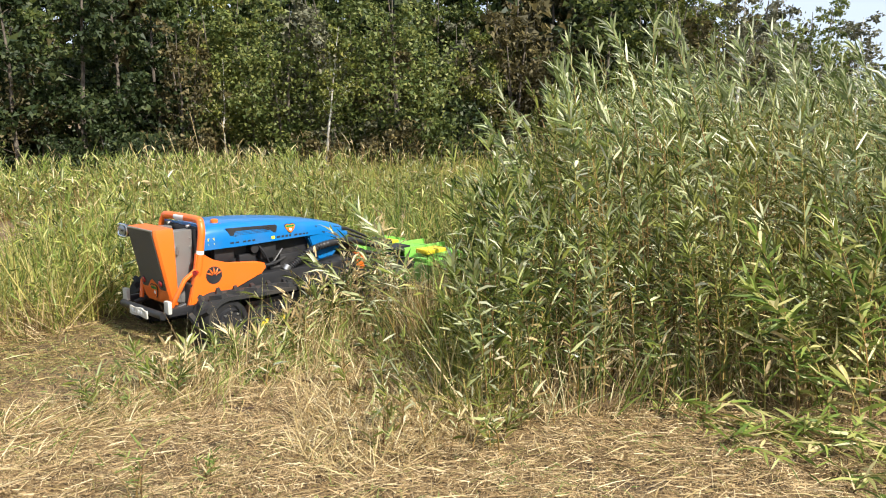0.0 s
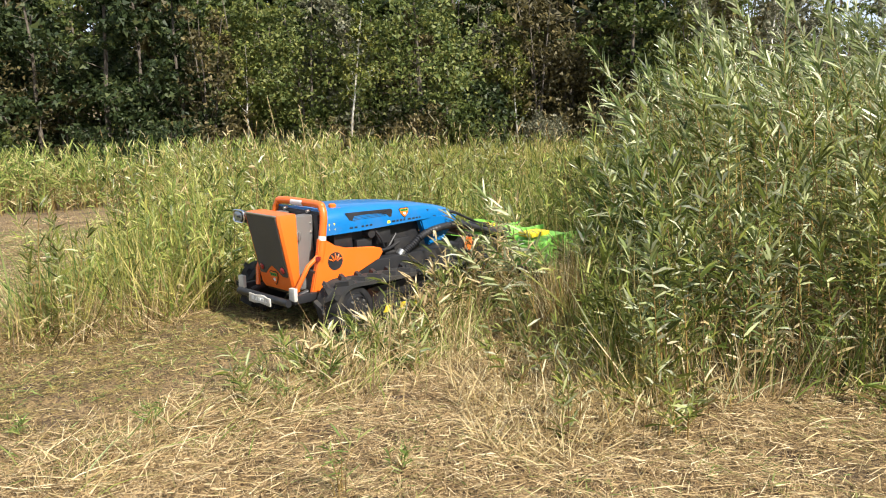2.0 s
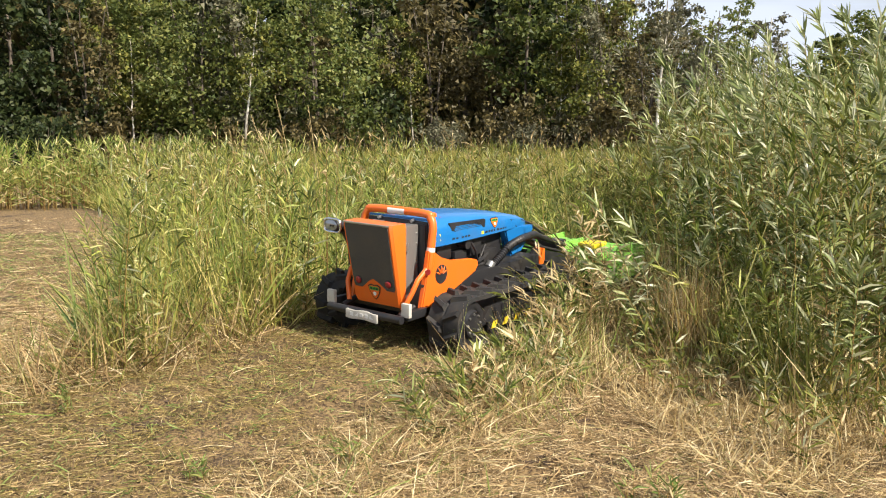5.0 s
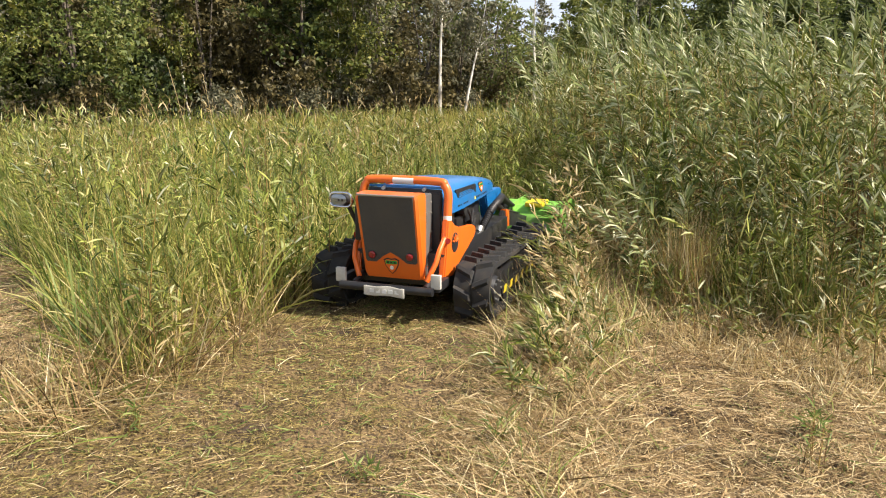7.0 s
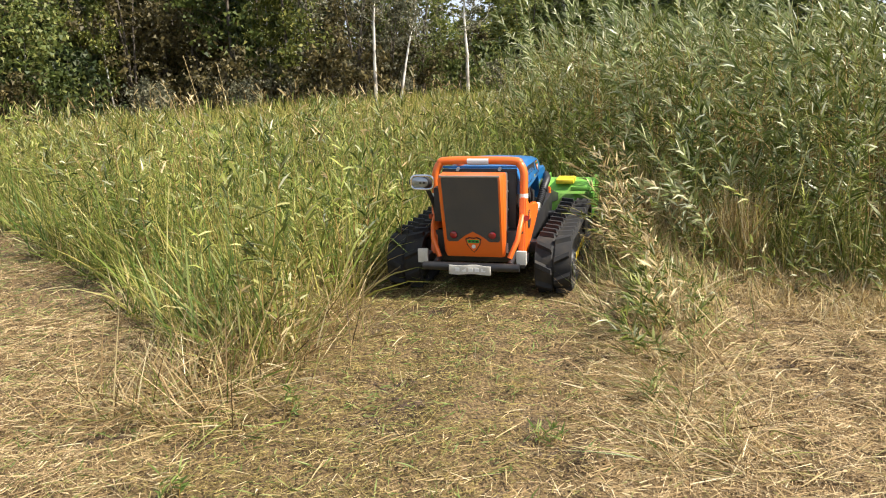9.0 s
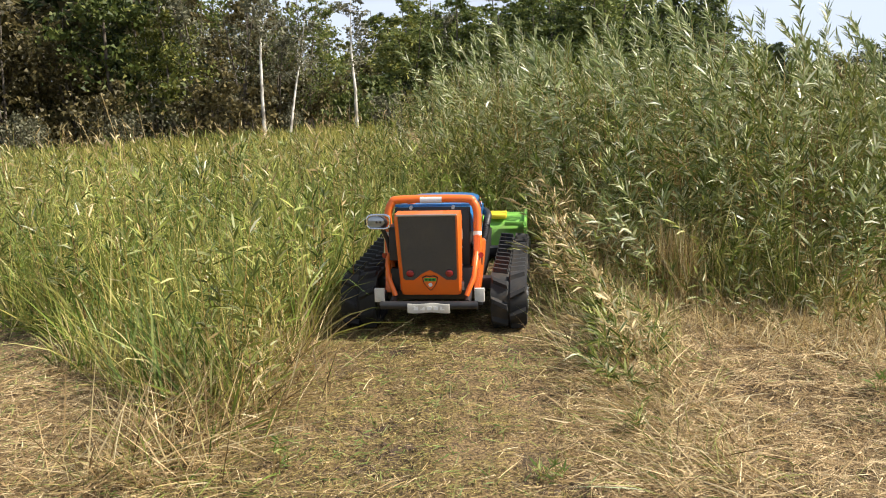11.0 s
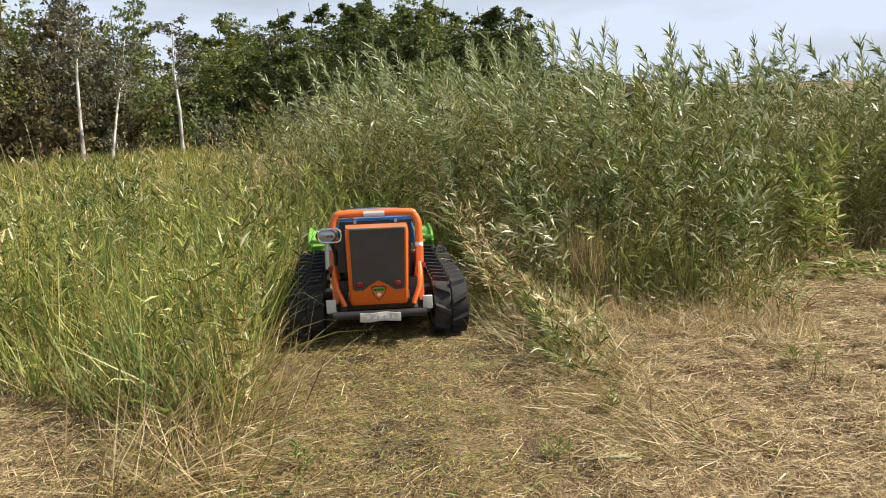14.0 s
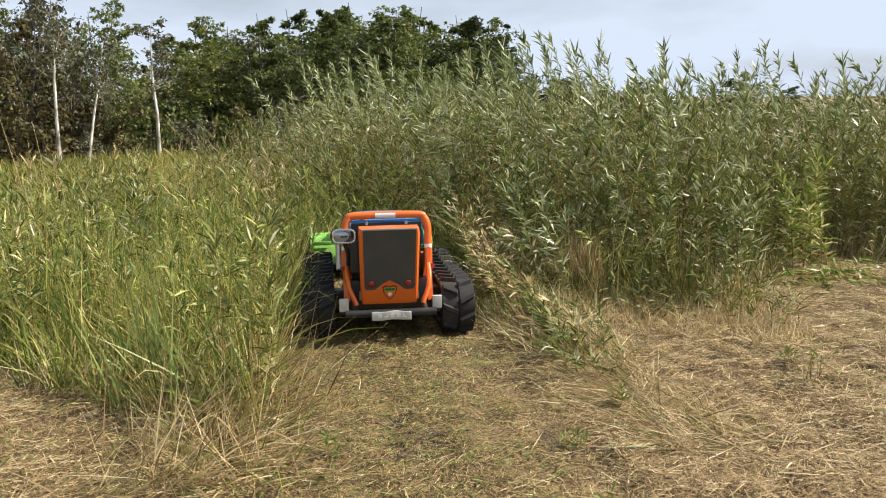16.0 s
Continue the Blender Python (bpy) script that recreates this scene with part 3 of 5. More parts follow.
def build_mower():
    mower = new("robot_mower")
    tagged(mower, "remote-controlled orange and blue tracked mower with green cutting head", "mower")
    for sgn in (-1, 1):
        build_track(mower, sgn)

    # chassis
    part("chassis", box(bmesh.new(), -0.33, 0.33, 0.17, 1.60, 0.17, 0.40, 0.015), BLACK, mower, "black steel chassis")
    for y in (0.36, 1.36):
        part("axle_beam", box(bmesh.new(), -0.44, 0.44, y, y + 0.1, 0.2, 0.28, 0.008), BLACK, mower)

    # bumper, brackets and plate
    rail = part("bumper", rod(bmesh.new(), [(-0.335, -0.08, 0.2), (0.335, -0.08, 0.2)], 0.028, 16), BLACK, mower, "black tubular rear bumper")
    for sgn in (-1, 1):
        part("bracket", box(bmesh.new(), sgn * 0.345 - 0.034, sgn * 0.345 + 0.034, -0.06, -0.03, 0.215, 0.31, 0.004), WORN, mower, "pale grey steel bracket")
        part("arm", box(bmesh.new(), sgn * 0.345 - 0.02, sgn * 0.345 + 0.02, -0.05, 0.16, 0.19, 0.25, 0.005), BLACK, mower)
        part("tow_eye", rod(bmesh.new(), [(sgn * 0.26, -0.02, 0.2), (sgn * 0.26, 0.14, 0.24)], 0.022, 10), BLACK, mower)
    bm = box(bmesh.new(), -0.145, 0.145, -0.118, -0.106, 0.155, 0.218, 0.003)
    bmesh.ops.subdivide_edges(bm, edges=[e for e in bm.edges if abs((e.verts[0].co - e.verts[1].co).x) > 0.2], cuts=8)
    for v in bm.verts:
        v.co.y += 0.006 * math.sin(v.co.x * 41) * (v.co.z - 0.155) / 0.06
        v.co.z += 0.004 * math.sin(v.co.x * 29 + 1)
    plate = part("number_plate", bm, WORN, rail, "bent worn pale plate")
    for k in range(5):
        part("plate_bar", box(bmesh.new(), -0.10 + k * 0.045, -0.07 + k * 0.045, -0.121, -0.1165, 0.175, 0.2), WHITE, plate)

    # radiator pod at the rear: orange shell with a dark grille
    def lean(z):
        return 0.055 - 0.125 * (z - 0.235) / 0.595

    pod = bmesh.new()
    zs = [0.235, 0.27, 0.52, 0.79, 0.825]
    hw = [0.205, 0.213, 0.219, 0.224, 0.218]
    rings = []
    for z, w in zip(zs, hw):
        y = lean(z)
        d = 0.055 + 0.10 * (z - 0.235) / 0.55
        e = 0.012 if z in (zs[0], zs[-1]) else 0.0
        rings.append([pod.verts.new(p) for p in ((-w, y + d, z), (-w, y + 0.016 + e, z), (-w + 0.016, y + e, z), (w - 0.016, y + e, z), (w, y + 0.016 + e, z), (w, y + d, z))])
    for a, b in zip(rings, rings[1:]):
        for i in range(6):
            pod.faces.new((a[i], a[(i + 1) % 6], b[(i + 1) % 6], b[i]))
    pod.faces.new(rings[0][::-1]), pod.faces.new(rings[-1])
    bmesh.ops.recalc_face_normals(pod, faces=pod.faces)
    pod = part("radiator_cover", pod, ORANGE, mower, "orange sheet-steel rear cover")
    tilt = Matrix.Translation((0, lean(0.235) - 0.002, 0.235)) @ Matrix.Rotation(math.atan2(0.125, 0.595), 4, "X") @ Matrix.Rotation(radians(90), 4, "X")
    o = [(-0.187, 0.134), (-0.176, 0.119), (-0.112, 0.119), (-0.055, 0.166), (0, 0.198), (0.055, 0.166), (0.112, 0.119), (0.176, 0.119), (0.187, 0.134), (0.195, 0.580), (0.188, 0.591), (-0.188, 0.591), (-0.195, 0.580)]
    bm = slab(bmesh.new(), o, "z", -0.01, 0.004, 0.002)
    bm.transform(tilt)
    part("grille", bm, SCREEN, pod, "dark perforated radiator grille")
    for sgn in (-1, 1):
        bm = rod(bmesh.new(), [(sgn * 0.136, 0.172, 0.002), (sgn * 0.136, 0.172, 0.012), (sgn * 0.136, 0.172, 0.018)], [0.026, 0.026, 0.018], 18)
        bm.transform(tilt)
        lamp = part("tail_lamp", bm, REDLENS, pod, "round red tail lamp")
        bm = rod(bmesh.new(), [(sgn * 0.136, 0.172, 0.002), (sgn * 0.136, 0.172, 0.008)], 0.031, 18)
        bm.transform(tilt)
        part("lamp_rim", bm, BLACK, lamp)
    bm = box(bmesh.new(), -0.205, 0.205, 0.592, 0.602, -0.008, 0.006, 0.002)
    bm.transform(tilt)
    part("top_lip", bm, STEEL, pod, "bright worn edge")
    shield(pod, tilt @ Matrix.Translation((0, 0.098, 0.001)), 0.112)

    # steel side boxes of the radiator with hinges
    for sgn in (-1, 1):
        bm = slab(bmesh.new(), [(0.105, 0.245), (0.255, 0.245), (0.255, 0.80), (0.085, 0.80)], "x", min(sgn * 0.10, sgn * 0.205), max(sgn * 0.10, sgn * 0.205), 0.005)
        cab = part("radiator_side", bm, ALUMINIUM, mower, "brushed steel side plate of the radiator")
        for z in (0.29, 0.655):
            part("hinge", box(bmesh.new(), min(sgn * 0.207, sgn * 0.217), max(sgn * 0.207, sgn * 0.217), 0.10, 0.135, z - 0.03, z + 0.03, 0.002), STEEL, cab)
            part("hinge_pin", rod(bmesh.new(), [(sgn * 0.219, 0.118, z - 0.034), (sgn * 0.219, 0.118, z + 0.034)], 0.007, 8), STEEL, cab)
        for z in (0.28, 0.41, 0.54, 0.67, 0.74):
            part("bolt", rod(bmesh.new(), [(sgn * 0.204, 0.235, z), (sgn * 0.212, 0.235, z)], 0.007, 6), STEEL, cab)
        part("radiator_duct", box(bmesh.new(), min(sgn * 0.19, sgn * 0.262), max(sgn * 0.19, sgn * 0.262), 0.258, 0.31, 0.30, 0.80, 0.006), BLACK, mower)

    # roll bar
    pts = [(-0.30, 0.22, 0.40), (-0.318, 0.235, 0.52), (-0.318, 0.262, 0.70), (-0.316, 0.275, 0.79), (-0.29, 0.283, 0.85), (-0.225, 0.286, 0.876), (0.225, 0.286, 0.876), (0.29, 0.283, 0.85), (0.316, 0.275, 0.79), (0.318, 0.262, 0.70), (0.318, 0.235, 0.52), (0.30, 0.22, 0.40)]
    bar = part("roll_bar", rod(bmesh.new(), bowed(pts, 6), 0.029, 14), ORANGE, mower, "orange tubular roll bar")
    part("white_label", rod(bmesh.new(), [(-0.085, 0.286, 0.8762), (0.07, 0.286, 0.8762)], 0.0302, 14, False), WHITE, bar, "white label")
    for sgn in (-1, 1):
        part("white_label", rod(bmesh.new(), [(sgn * 0.318, 0.25, 0.62), (sgn * 0.318, 0.254, 0.65)], 0.0302, 14, False), WHITE, bar)
        part("red_stopper", rod(bmesh.new(), [(sgn * 0.33, 0.21, 0.49), (sgn * 0.345, 0.185, 0.49)], [0.017, 0.02], 14), REDLENS, bar, "dark red rubber stop")
        # side plate below the bar, running forward along the track
        o = [(0.13, 0.235), (0.30, 0.215), (0.46, 0.30), (0.74, 0.40), (0.78, 0.45), (0.765, 0.485), (0.70, 0.505), (0.46, 0.53), (0.34, 0.56), (0.27, 0.63), (0.215, 0.63), (0.19, 0.45)]
        bm = slab(bmesh.new(), o, "x", min(sgn * 0.292, sgn * 0.338), max(sgn * 0.292, sgn * 0.338), 0.01)
        fender = part("side_plate", bm, ORANGE, mower, "orange side plate with a cut-out emblem")
        em = rod(bmesh.new(), [(sgn * 0.336, 0.345, 0.45), (sgn * 0.3405, 0.345, 0.45)], 0.068, 22)
        em = part("emblem", em, INK, fender, "round black emblem")
        for k in range(5):
            a = radians(20 + k * 35)
            c = (0.345 + 0.038 * math.cos(a), 0.45 + 0.038 * math.sin(a))
            em2 = rod(bmesh.new(), [(sgn * 0.3395, 0.345 + 0.014 * math.cos(a), 0.445 + 0.012 * math.sin(a)), (sgn * 0.3425, *c), (sgn * 0.3395, 0.345 + 0.06 * math.cos(a), 0.45 + 0.06 * math.sin(a))], [0.004, 0.0075, 0.003], 6)
            part("emblem_ray", em2, ORANGE, em)
        part("lower_tube", rod(bmesh.new(), [(sgn * 0.314, 0.235, 0.52), (sgn * 0.31, 0.12, 0.44), (sgn * 0.30, 0.075, 0.36), (sgn * 0.248, 0.035, 0.236)], 0.018, 10), ORANGE, mower)

    # hood
    bm = bmesh.new()
    rings = []
    for y, w, top, sh, bo in HOOD:
        prof = [(w, bo), (w * 0.99, (bo + sh) / 2), (w * 0.965, sh), (w * 0.90, sh + (top - sh) * 0.55), (w * 0.74, sh + (top - sh) * 0.86), (w * 0.4, sh + (top - sh) * 0.97), (0, top)]
        prof = prof + [(-x, z) for x, z in prof[-2::-1]]
        rings.append([bm.verts.new((x, y, z)) for x, z in prof])
    for a, b in zip(rings, rings[1:]):
        for i in range(len(a) - 1):
            bm.faces.new((a[i], a[i + 1], b[i + 1], b[i]))
    bm.faces.new(rings[-1]), bm.faces.new(rings[0][::-1])
    bmesh.ops.recalc_face_normals(bm, faces=bm.faces)
    hood = part("hood", bm, BLUE, mower, "glossy blue engine hood")
    for sgn in (-1, 1):
        vent = hood_patch(bmesh.new(), [(0.48, 0.838), (0.90, 0.818), (0.915, 0.80), (0.90, 0.735), (0.55, 0.745), (0.51, 0.76)], 0.002, sgn)
        v = part("vent", vent, INK, hood, "black vent opening")
        for k in range(4):
            z = 0.756 + k * 0.014
            part("vent_slat", hood_patch(bmesh.new(), [(0.55, z), (0.85, z), (0.85, z + 0.003), (0.55, z + 0.003)], 0.004, sgn), BLACK, v)
        front = hood_patch(bmesh.new(), [(1.27, 0.75), (1.50, 0.71), (1.585, 0.68), (1.58, 0.64), (1.36, 0.655)], 0.002, sgn)
        part("front_vent", front, INK, hood, "black front vent")
        part("warning_sticker", hood_patch(bmesh.new(), [(0.335, 0.69), (0.385, 0.69), (0.385, 0.755), (0.335, 0.755)], 0.002, sgn), YELLOW, hood, "yellow warning sticker")
        part("warning_sticker", hood_patch(bmesh.new(), [(0.855, 0.67), (0.885, 0.67), (0.885, 0.70), (0.855, 0.70)], 0.002, sgn), YELLOW, hood, "yellow warning sticker")
        for y0, y1, z0, z1 in ((0.505, 0.54, 0.675, 0.71), (0.548, 0.58, 0.675, 0.71), (0.61, 0.64, 0.675, 0.71), (0.648, 0.678, 0.675, 0.71), (0.686, 0.716, 0.675, 0.71)):
            part("letter_bar", hood_patch(bmesh.new(), [(y0, z0), (y1 - 0.005, z0), (y1, z1), (y0 + 0.005, z1)], 0.0015, sgn), INK, hood)
        for y0, y1 in ((0.90, 0.94), (0.945, 0.975), (0.98, 1.01), (1.015, 1.04), (1.06, 1.10), (1.105, 1.14), (1.145, 1.175), (1.18, 1.205)):
            part("letter_bar", hood_patch(bmesh.new(), [(y0, 0.672), (y1 - 0.007, 0.672), (y1 - 0.003, 0.70), (y0 + 0.004, 0.70)], 0.0015, sgn), INK, hood)
        x = hood_side(1.03, 0.76)
        place = Matrix.Translation((sgn * x, 1.03, 0.76)) @ Matrix.Rotation(radians(90 * sgn), 4, "Z") @ Matrix.Rotation(radians(84), 4, "X")
        shield(hood, place, 0.105)
        # nose flank running down to the chassis
        o = [(1.20, 0.648), (1.36, 0.652), (1.60, 0.64), (1.60, 0.60), (1.44, 0.44), (1.30, 0.42), (1.28, 0.50)]
        bm = slab(bmesh.new(), o, "x", min(sgn * 0.20, sgn * 0.268), max(sgn * 0.20, sgn * 0.268), 0.012)
        part("nose_flank", bm, BLUE, mower, "blue flank below the nose")
    for k in range(9):
        y = 0.47 + k * 0.042
        part("print_bar", box(bmesh.new(), 0.14, 0.215, y, y + 0.03, 0.865 - 0.003 * k, 0.885 - 0.003 * k), PINK, hood)
    for x, y in ((0.16, 0.46), (-0.17, 0.40)):
        part("beacon", rod(bmesh.new(), [(x, y, 0.87), (x, y, 0.915), (x, y, 0.926)], [0.03, 0.03, 0.018], 16), ORANGE, hood, "orange cap")
    # blue hood's rear: black below stands for shade behind the bar
    part("hood_back", box(bmesh.new(), -0.27, 0.27, 0.268, 0.288, 0.64, 0.822, 0.01), BLACK, mower, "rear of the hood, coloured black for the shade behind the roll bar")
    part("hood_rim", box(bmesh.new(), -0.27, 0.27, 0.274, 0.288, 0.824, 0.842, 0.005), BLUE, mower, "blue rear rim of the hood")
    for sgn in (-1, 1):
        part("latch", rod(bmesh.new(), [(sgn * 0.15, 0.24, 0.82), (sgn * 0.15, 0.275, 0.825)], 0.012, 10), STEEL, mower)

    # engine bay
    part("engine_block", box(bmesh.new(), -0.2, 0.2, 0.40, 1.25, 0.38, 0.655, 0.02), BLACK, mower, "dark engine block")
    for sgn in (-1, 1):
        for y0, y1, z0, z1 in ((0.40, 0.56, 0.52, 0.64), (0.60, 0.74, 0.44, 0.56), (0.78, 0.92, 0.50, 0.63), (0.95, 1.12, 0.42, 0.52), (0.86, 1.2, 0.40, 0.43)):
            part("engine_box", box(bmesh.new(), min(sgn * 0.19, sgn * 0.255), max(sgn * 0.19, sgn * 0.255), y0, y1, z0, z1, 0.012), BLACK, mower)
        part("oil_filter", rod(bmesh.new(), [(sgn * 0.20, 0.72, 0.60), (sgn * 0.28, 0.72, 0.60)], 0.035, 16), BLACK, mower)
        part("pump_pipe", rod(bmesh.new(), bowed([(sgn * 0.25, 0.50, 0.50), (sgn * 0.28, 0.66, 0.47), (sgn * 0.28, 0.85, 0.455), (sgn * 0.25, 1.0, 0.49)]), 0.012, 8), BLACK, mower, "dark steel pipe")
        part("fuel_line", rod(bmesh.new(), bowed([(sgn * 0.26, 0.75, 0.64), (sgn * 0.285, 0.80, 0.55), (sgn * 0.27, 0.86, 0.46), (sgn * 0.24, 0.98, 0.56)]), 0.009, 8), BLACK, mower)
        # ribbed hydraulic hose from the chassis over the nose
        pts = bowed([(sgn * 0.29, 0.98, 0.38), (sgn * 0.31, 1.07, 0.45), (sgn * 0.32, 1.20, 0.53), (sgn * 0.315, 1.40, 0.565), (sgn * 0.24, 1.75, 0.55), (sgn * 0.16, 2.28, 0.535)], 14)
        part("hydraulic_hose", rod(bmesh.new(), pts, [0.032 if i % 2 else 0.026 for i in range(len(pts))], 12), BLACK, mower, "ribbed black hydraulic hose")
        part("hose_fitting", rod(bmesh.new(), [(sgn * 0.288, 0.975, 0.39), (sgn * 0.292, 1.0, 0.425)], 0.036, 12), STEEL, mower)
        part("thin_hose", rod(bmesh.new(), bowed([(sgn * 0.20, 1.45, 0.66), (sgn * 0.17, 1.68, 0.65), (sgn * 0.10, 2.05, 0.60), (sgn * 0.08, 2.36, 0.53)], 8), 0.014, 8), BLACK, mower)
        # lift arms
        bm = slab(bmesh.new(), [(1.50, 0.34), (1.62, 0.44), (2.34, 0.38), (2.40, 0.30), (2.32, 0.28), (1.62, 0.30)], "x", min(sgn * 0.25, sgn * 0.29), max(sgn * 0.25, sgn * 0.29), 0.006)
        part("lift_arm", bm, BLACK, mower, "black lift arm")
        part("arm_bracket", box(bmesh.new(), min(sgn * 0.245, sgn * 0.30), max(sgn * 0.245, sgn * 0.30), 1.66, 1.74, 0.30, 0.45, 0.006), ORANGE, mower, "orange bracket")
        part("lift_cylinder", rod(bmesh.new(), [(sgn * 0.2, 1.52, 0.54), (sgn * 0.2, 1.80, 0.46), (sgn * 0.2, 1.801, 0.46), (sgn * 0.2, 2.36, 0.40)], [0.03, 0.03, 0.016, 0.016], 12), BLACK, mower)

    # rear lamp on the left corner
    lamp = rod(bmesh.new(), [(-0.33, -0.045, 0.775), (-0.33, -0.03, 0.775), (-0.33, 0.06, 0.75), (-0.33, 0.10, 0.75)], [0.044, 0.05, 0.045, 0.025], 20)
    for v in lamp.verts:
        v.co.x = -0.33 + (v.co.x + 0.315) * 1.55
    lamp = part("work_lamp", lamp, BLACK, mower, "rounded work lamp with a chrome rim")
    rim = bmesh.new()
    ring = [(-0.33 + 0.078 * math.copysign(abs(math.cos(a)) ** 0.45, math.cos(a)), -0.048, 0.775 + 0.047 * math.copysign(abs(math.sin(a)) ** 0.6, math.sin(a))) for a in np.linspace(0, 2 * math.pi, 37)]
    part("lamp_rim", rod(rim, ring, 0.008, 8, False), CHROME, lamp, "chrome rim")
    glass = rod(bmesh.new(), [(-0.33, -0.051, 0.775), (-0.33, -0.044, 0.775)], [0.03, 0.042], 20)
    for v in glass.verts:
        v.co.x = -0.33 + (v.co.x + 0.315) * 1.6
    part("lamp_glass", glass, LENS, lamp, "pale lamp glass")
    for dx in (-0.012, 0.014):
        part("lamp_bulb", rod(bmesh.new(), [(-0.33 + dx, -0.056, 0.773), (-0.33 + dx, -0.05, 0.773)], 0.008, 8), INK, lamp)
    part("lamp_stalk", rod(bmesh.new(), bowed([(-0.33, 0.06, 0.72), (-0.30, 0.10, 0.62), (-0.30, 0.18, 0.52)]), 0.016, 8), BLACK, mower)
    part("control_box", box(bmesh.new(), -0.285, -0.215, 0.06, 0.22, 0.48, 0.72, 0.012), BLACK, mower, "black control box")
    part("muffler", rod(bmesh.new(), [(-0.36, 0.40, 0.44), (-0.36, 0.47, 0.62), (-0.37, 0.46, 0.68)], [0.03, 0.03, 0.022], 14), STEEL, mower, "dull steel exhaust pipe")

    # cutting head
    y0 = 2.28
    o = [(y0, 0.12), (y0 + 0.02, 0.36), (y0 + 0.14, 0.50), (y0 + 0.36, 0.525), (y0 + 0.56, 0.47), (y0 + 0.66, 0.36), (y0 + 0.68, 0.26), (y0 + 0.60, 0.25), (y0 + 0.55, 0.12)]
    head = part("cutting_head", slab(bmesh.new(), o, "x", -0.60, 0.60, 0.012), GREEN, mower, "bright green flail cutting head")
    for sgn in (-1, 1):
        o2 = [(y0 - 0.05, 0.07), (y0 - 0.05, 0.40), (y0 + 0.12, 0.545), (y0 + 0.40, 0.56), (y0 + 0.66, 0.47), (y0 + 0.72, 0.28), (y0 + 0.60, 0.07)]
        part("end_plate", slab(bmesh.new(), o2, "x", min(sgn * 0.60, sgn * 0.625), max(sgn * 0.60, sgn * 0.625), 0.005), GREEN, head)
        part("skid", box(bmesh.new(), min(sgn * 0.62, sgn * 0.66), max(sgn * 0.62, sgn * 0.66), y0, y0 + 0.58, 0.05, 0.08, 0.006), BLACK, head)
        part("corner_plate", box(bmesh.new(), min(sgn * 0.42, sgn * 0.60), max(sgn * 0.42, sgn * 0.60), y0 - 0.10, y0 + 0.03, 0.42, 0.475, 0.006), GREEN, head)
        part("yellow_cover", box(bmesh.new(), min(sgn * 0.26, sgn * 0.43), max(sgn * 0.26, sgn * 0.43), y0 + 0.06, y0 + 0.30, 0.50, 0.565, 0.015), YELLOW, head, "yellow cover on the head")
        part("rib", box(bmesh.new(), min(sgn * 0.14, sgn * 0.16), max(sgn * 0.14, sgn * 0.16), y0 + 0.02, y0 + 0.52, 0.42, 0.56, 0.004), GREEN, head)
    part("rear_roller", rod(bmesh.new(), [(-0.58, y0 + 0.03, 0.075), (0.58, y0 + 0.03, 0.075)], 0.06, 18), BLACK, head)
    part("hydraulic_motor", rod(bmesh.new(), [(-0.42, y0 + 0.12, 0.56), (-0.20, y0 + 0.12, 0.56)], 0.055, 16), BLACK, head)
    part("valve_block", box(bmesh.new(), -0.10, 0.10, y0 - 0.04, y0 + 0.14, 0.46, 0.575, 0.012), BLACK, head)
    for ob in (hood, *hood.children_recursive):
        for w in ob.data.vertices:
            w.co.z = 0.64 + (w.co.z - 0.64) * 0.76
    stretch = 1.09
    whole = ("idler_wheel", "road_roller", "bolt", "emblem", "emblem_ray", "beacon", "oil_filter", "badge", "hazard_stripe", "hydraulic_motor", "rear_roller")
    for ob in mower.children_recursive:
        kind = ob.name.split(".")[0]
        if kind in ("track", "tread_lug", "drive_wheel", "hub"):
            continue
        ys = [w.co.y for w in ob.data.vertices]
        mid = (min(ys) + max(ys)) / 2
        for w in ob.data.vertices:
            y = mid if kind in whole else w.co.y
            w.co.y += max(0.0, y - 0.3) * (stretch - 1)
            w.co.z *= 1 - 0.32 * min(1.0, max(0.0, (w.co.y - 1.75) / 0.7))
    running = ("track", "drive_wheel", "hub", "idler_wheel", "road_roller", "side_frame", "roller_guard", "hazard_stripe")
    for ob in mower.children_recursive:
        kind = ob.name.split(".")[0]
        if kind == "tread_lug":
            ob.location.z += GROUND
        elif kind in running or (kind == "bolt" and ob.parent.name.startswith("drive_wheel")):
            for w in ob.data.vertices:
                w.co.z += GROUND
    mower.matrix_basis = pose(PLACE[0], PLACE[1], 0.0, 0, 0, math.degrees(HEADING))
    return mower


build_mower()


# ---------------------------------------------------------------- vegetation
def scatter(n, x0, x1, y0, y1):
    return rng.uniform(x0, x1, n), rng.uniform(y0, y1, n)


def combed(x, y, loose):
    """Level directions that follow the way the straw was raked, with some disorder."""
    a = 0.25 + 1.1 * wobble(x, y, 0.45) + 0.6 * wobble(y, x, 1.4) + rng.normal(0, loose, len(x))
    a = a + math.pi * (rng.random(len(x)) < 0.5)
    return np.stack([np.cos(a), np.sin(a), np.zeros(len(x))], 1)


CLODS = ((-2.8, 6.7, 0.16), (-0.8, 6.15, 0.1), (-2.4, 5.9, 0.12), (0.25, 6.3, 0.16), (-2.7, 7.0, 0.14), (-3.0, 6.65, 0.2), (-4.1, 7.1, 0.16), (-3.9, 6.75, 0.1), (-0.5, 6.6, 0.1), (-1.9, 5.5, 0.13))


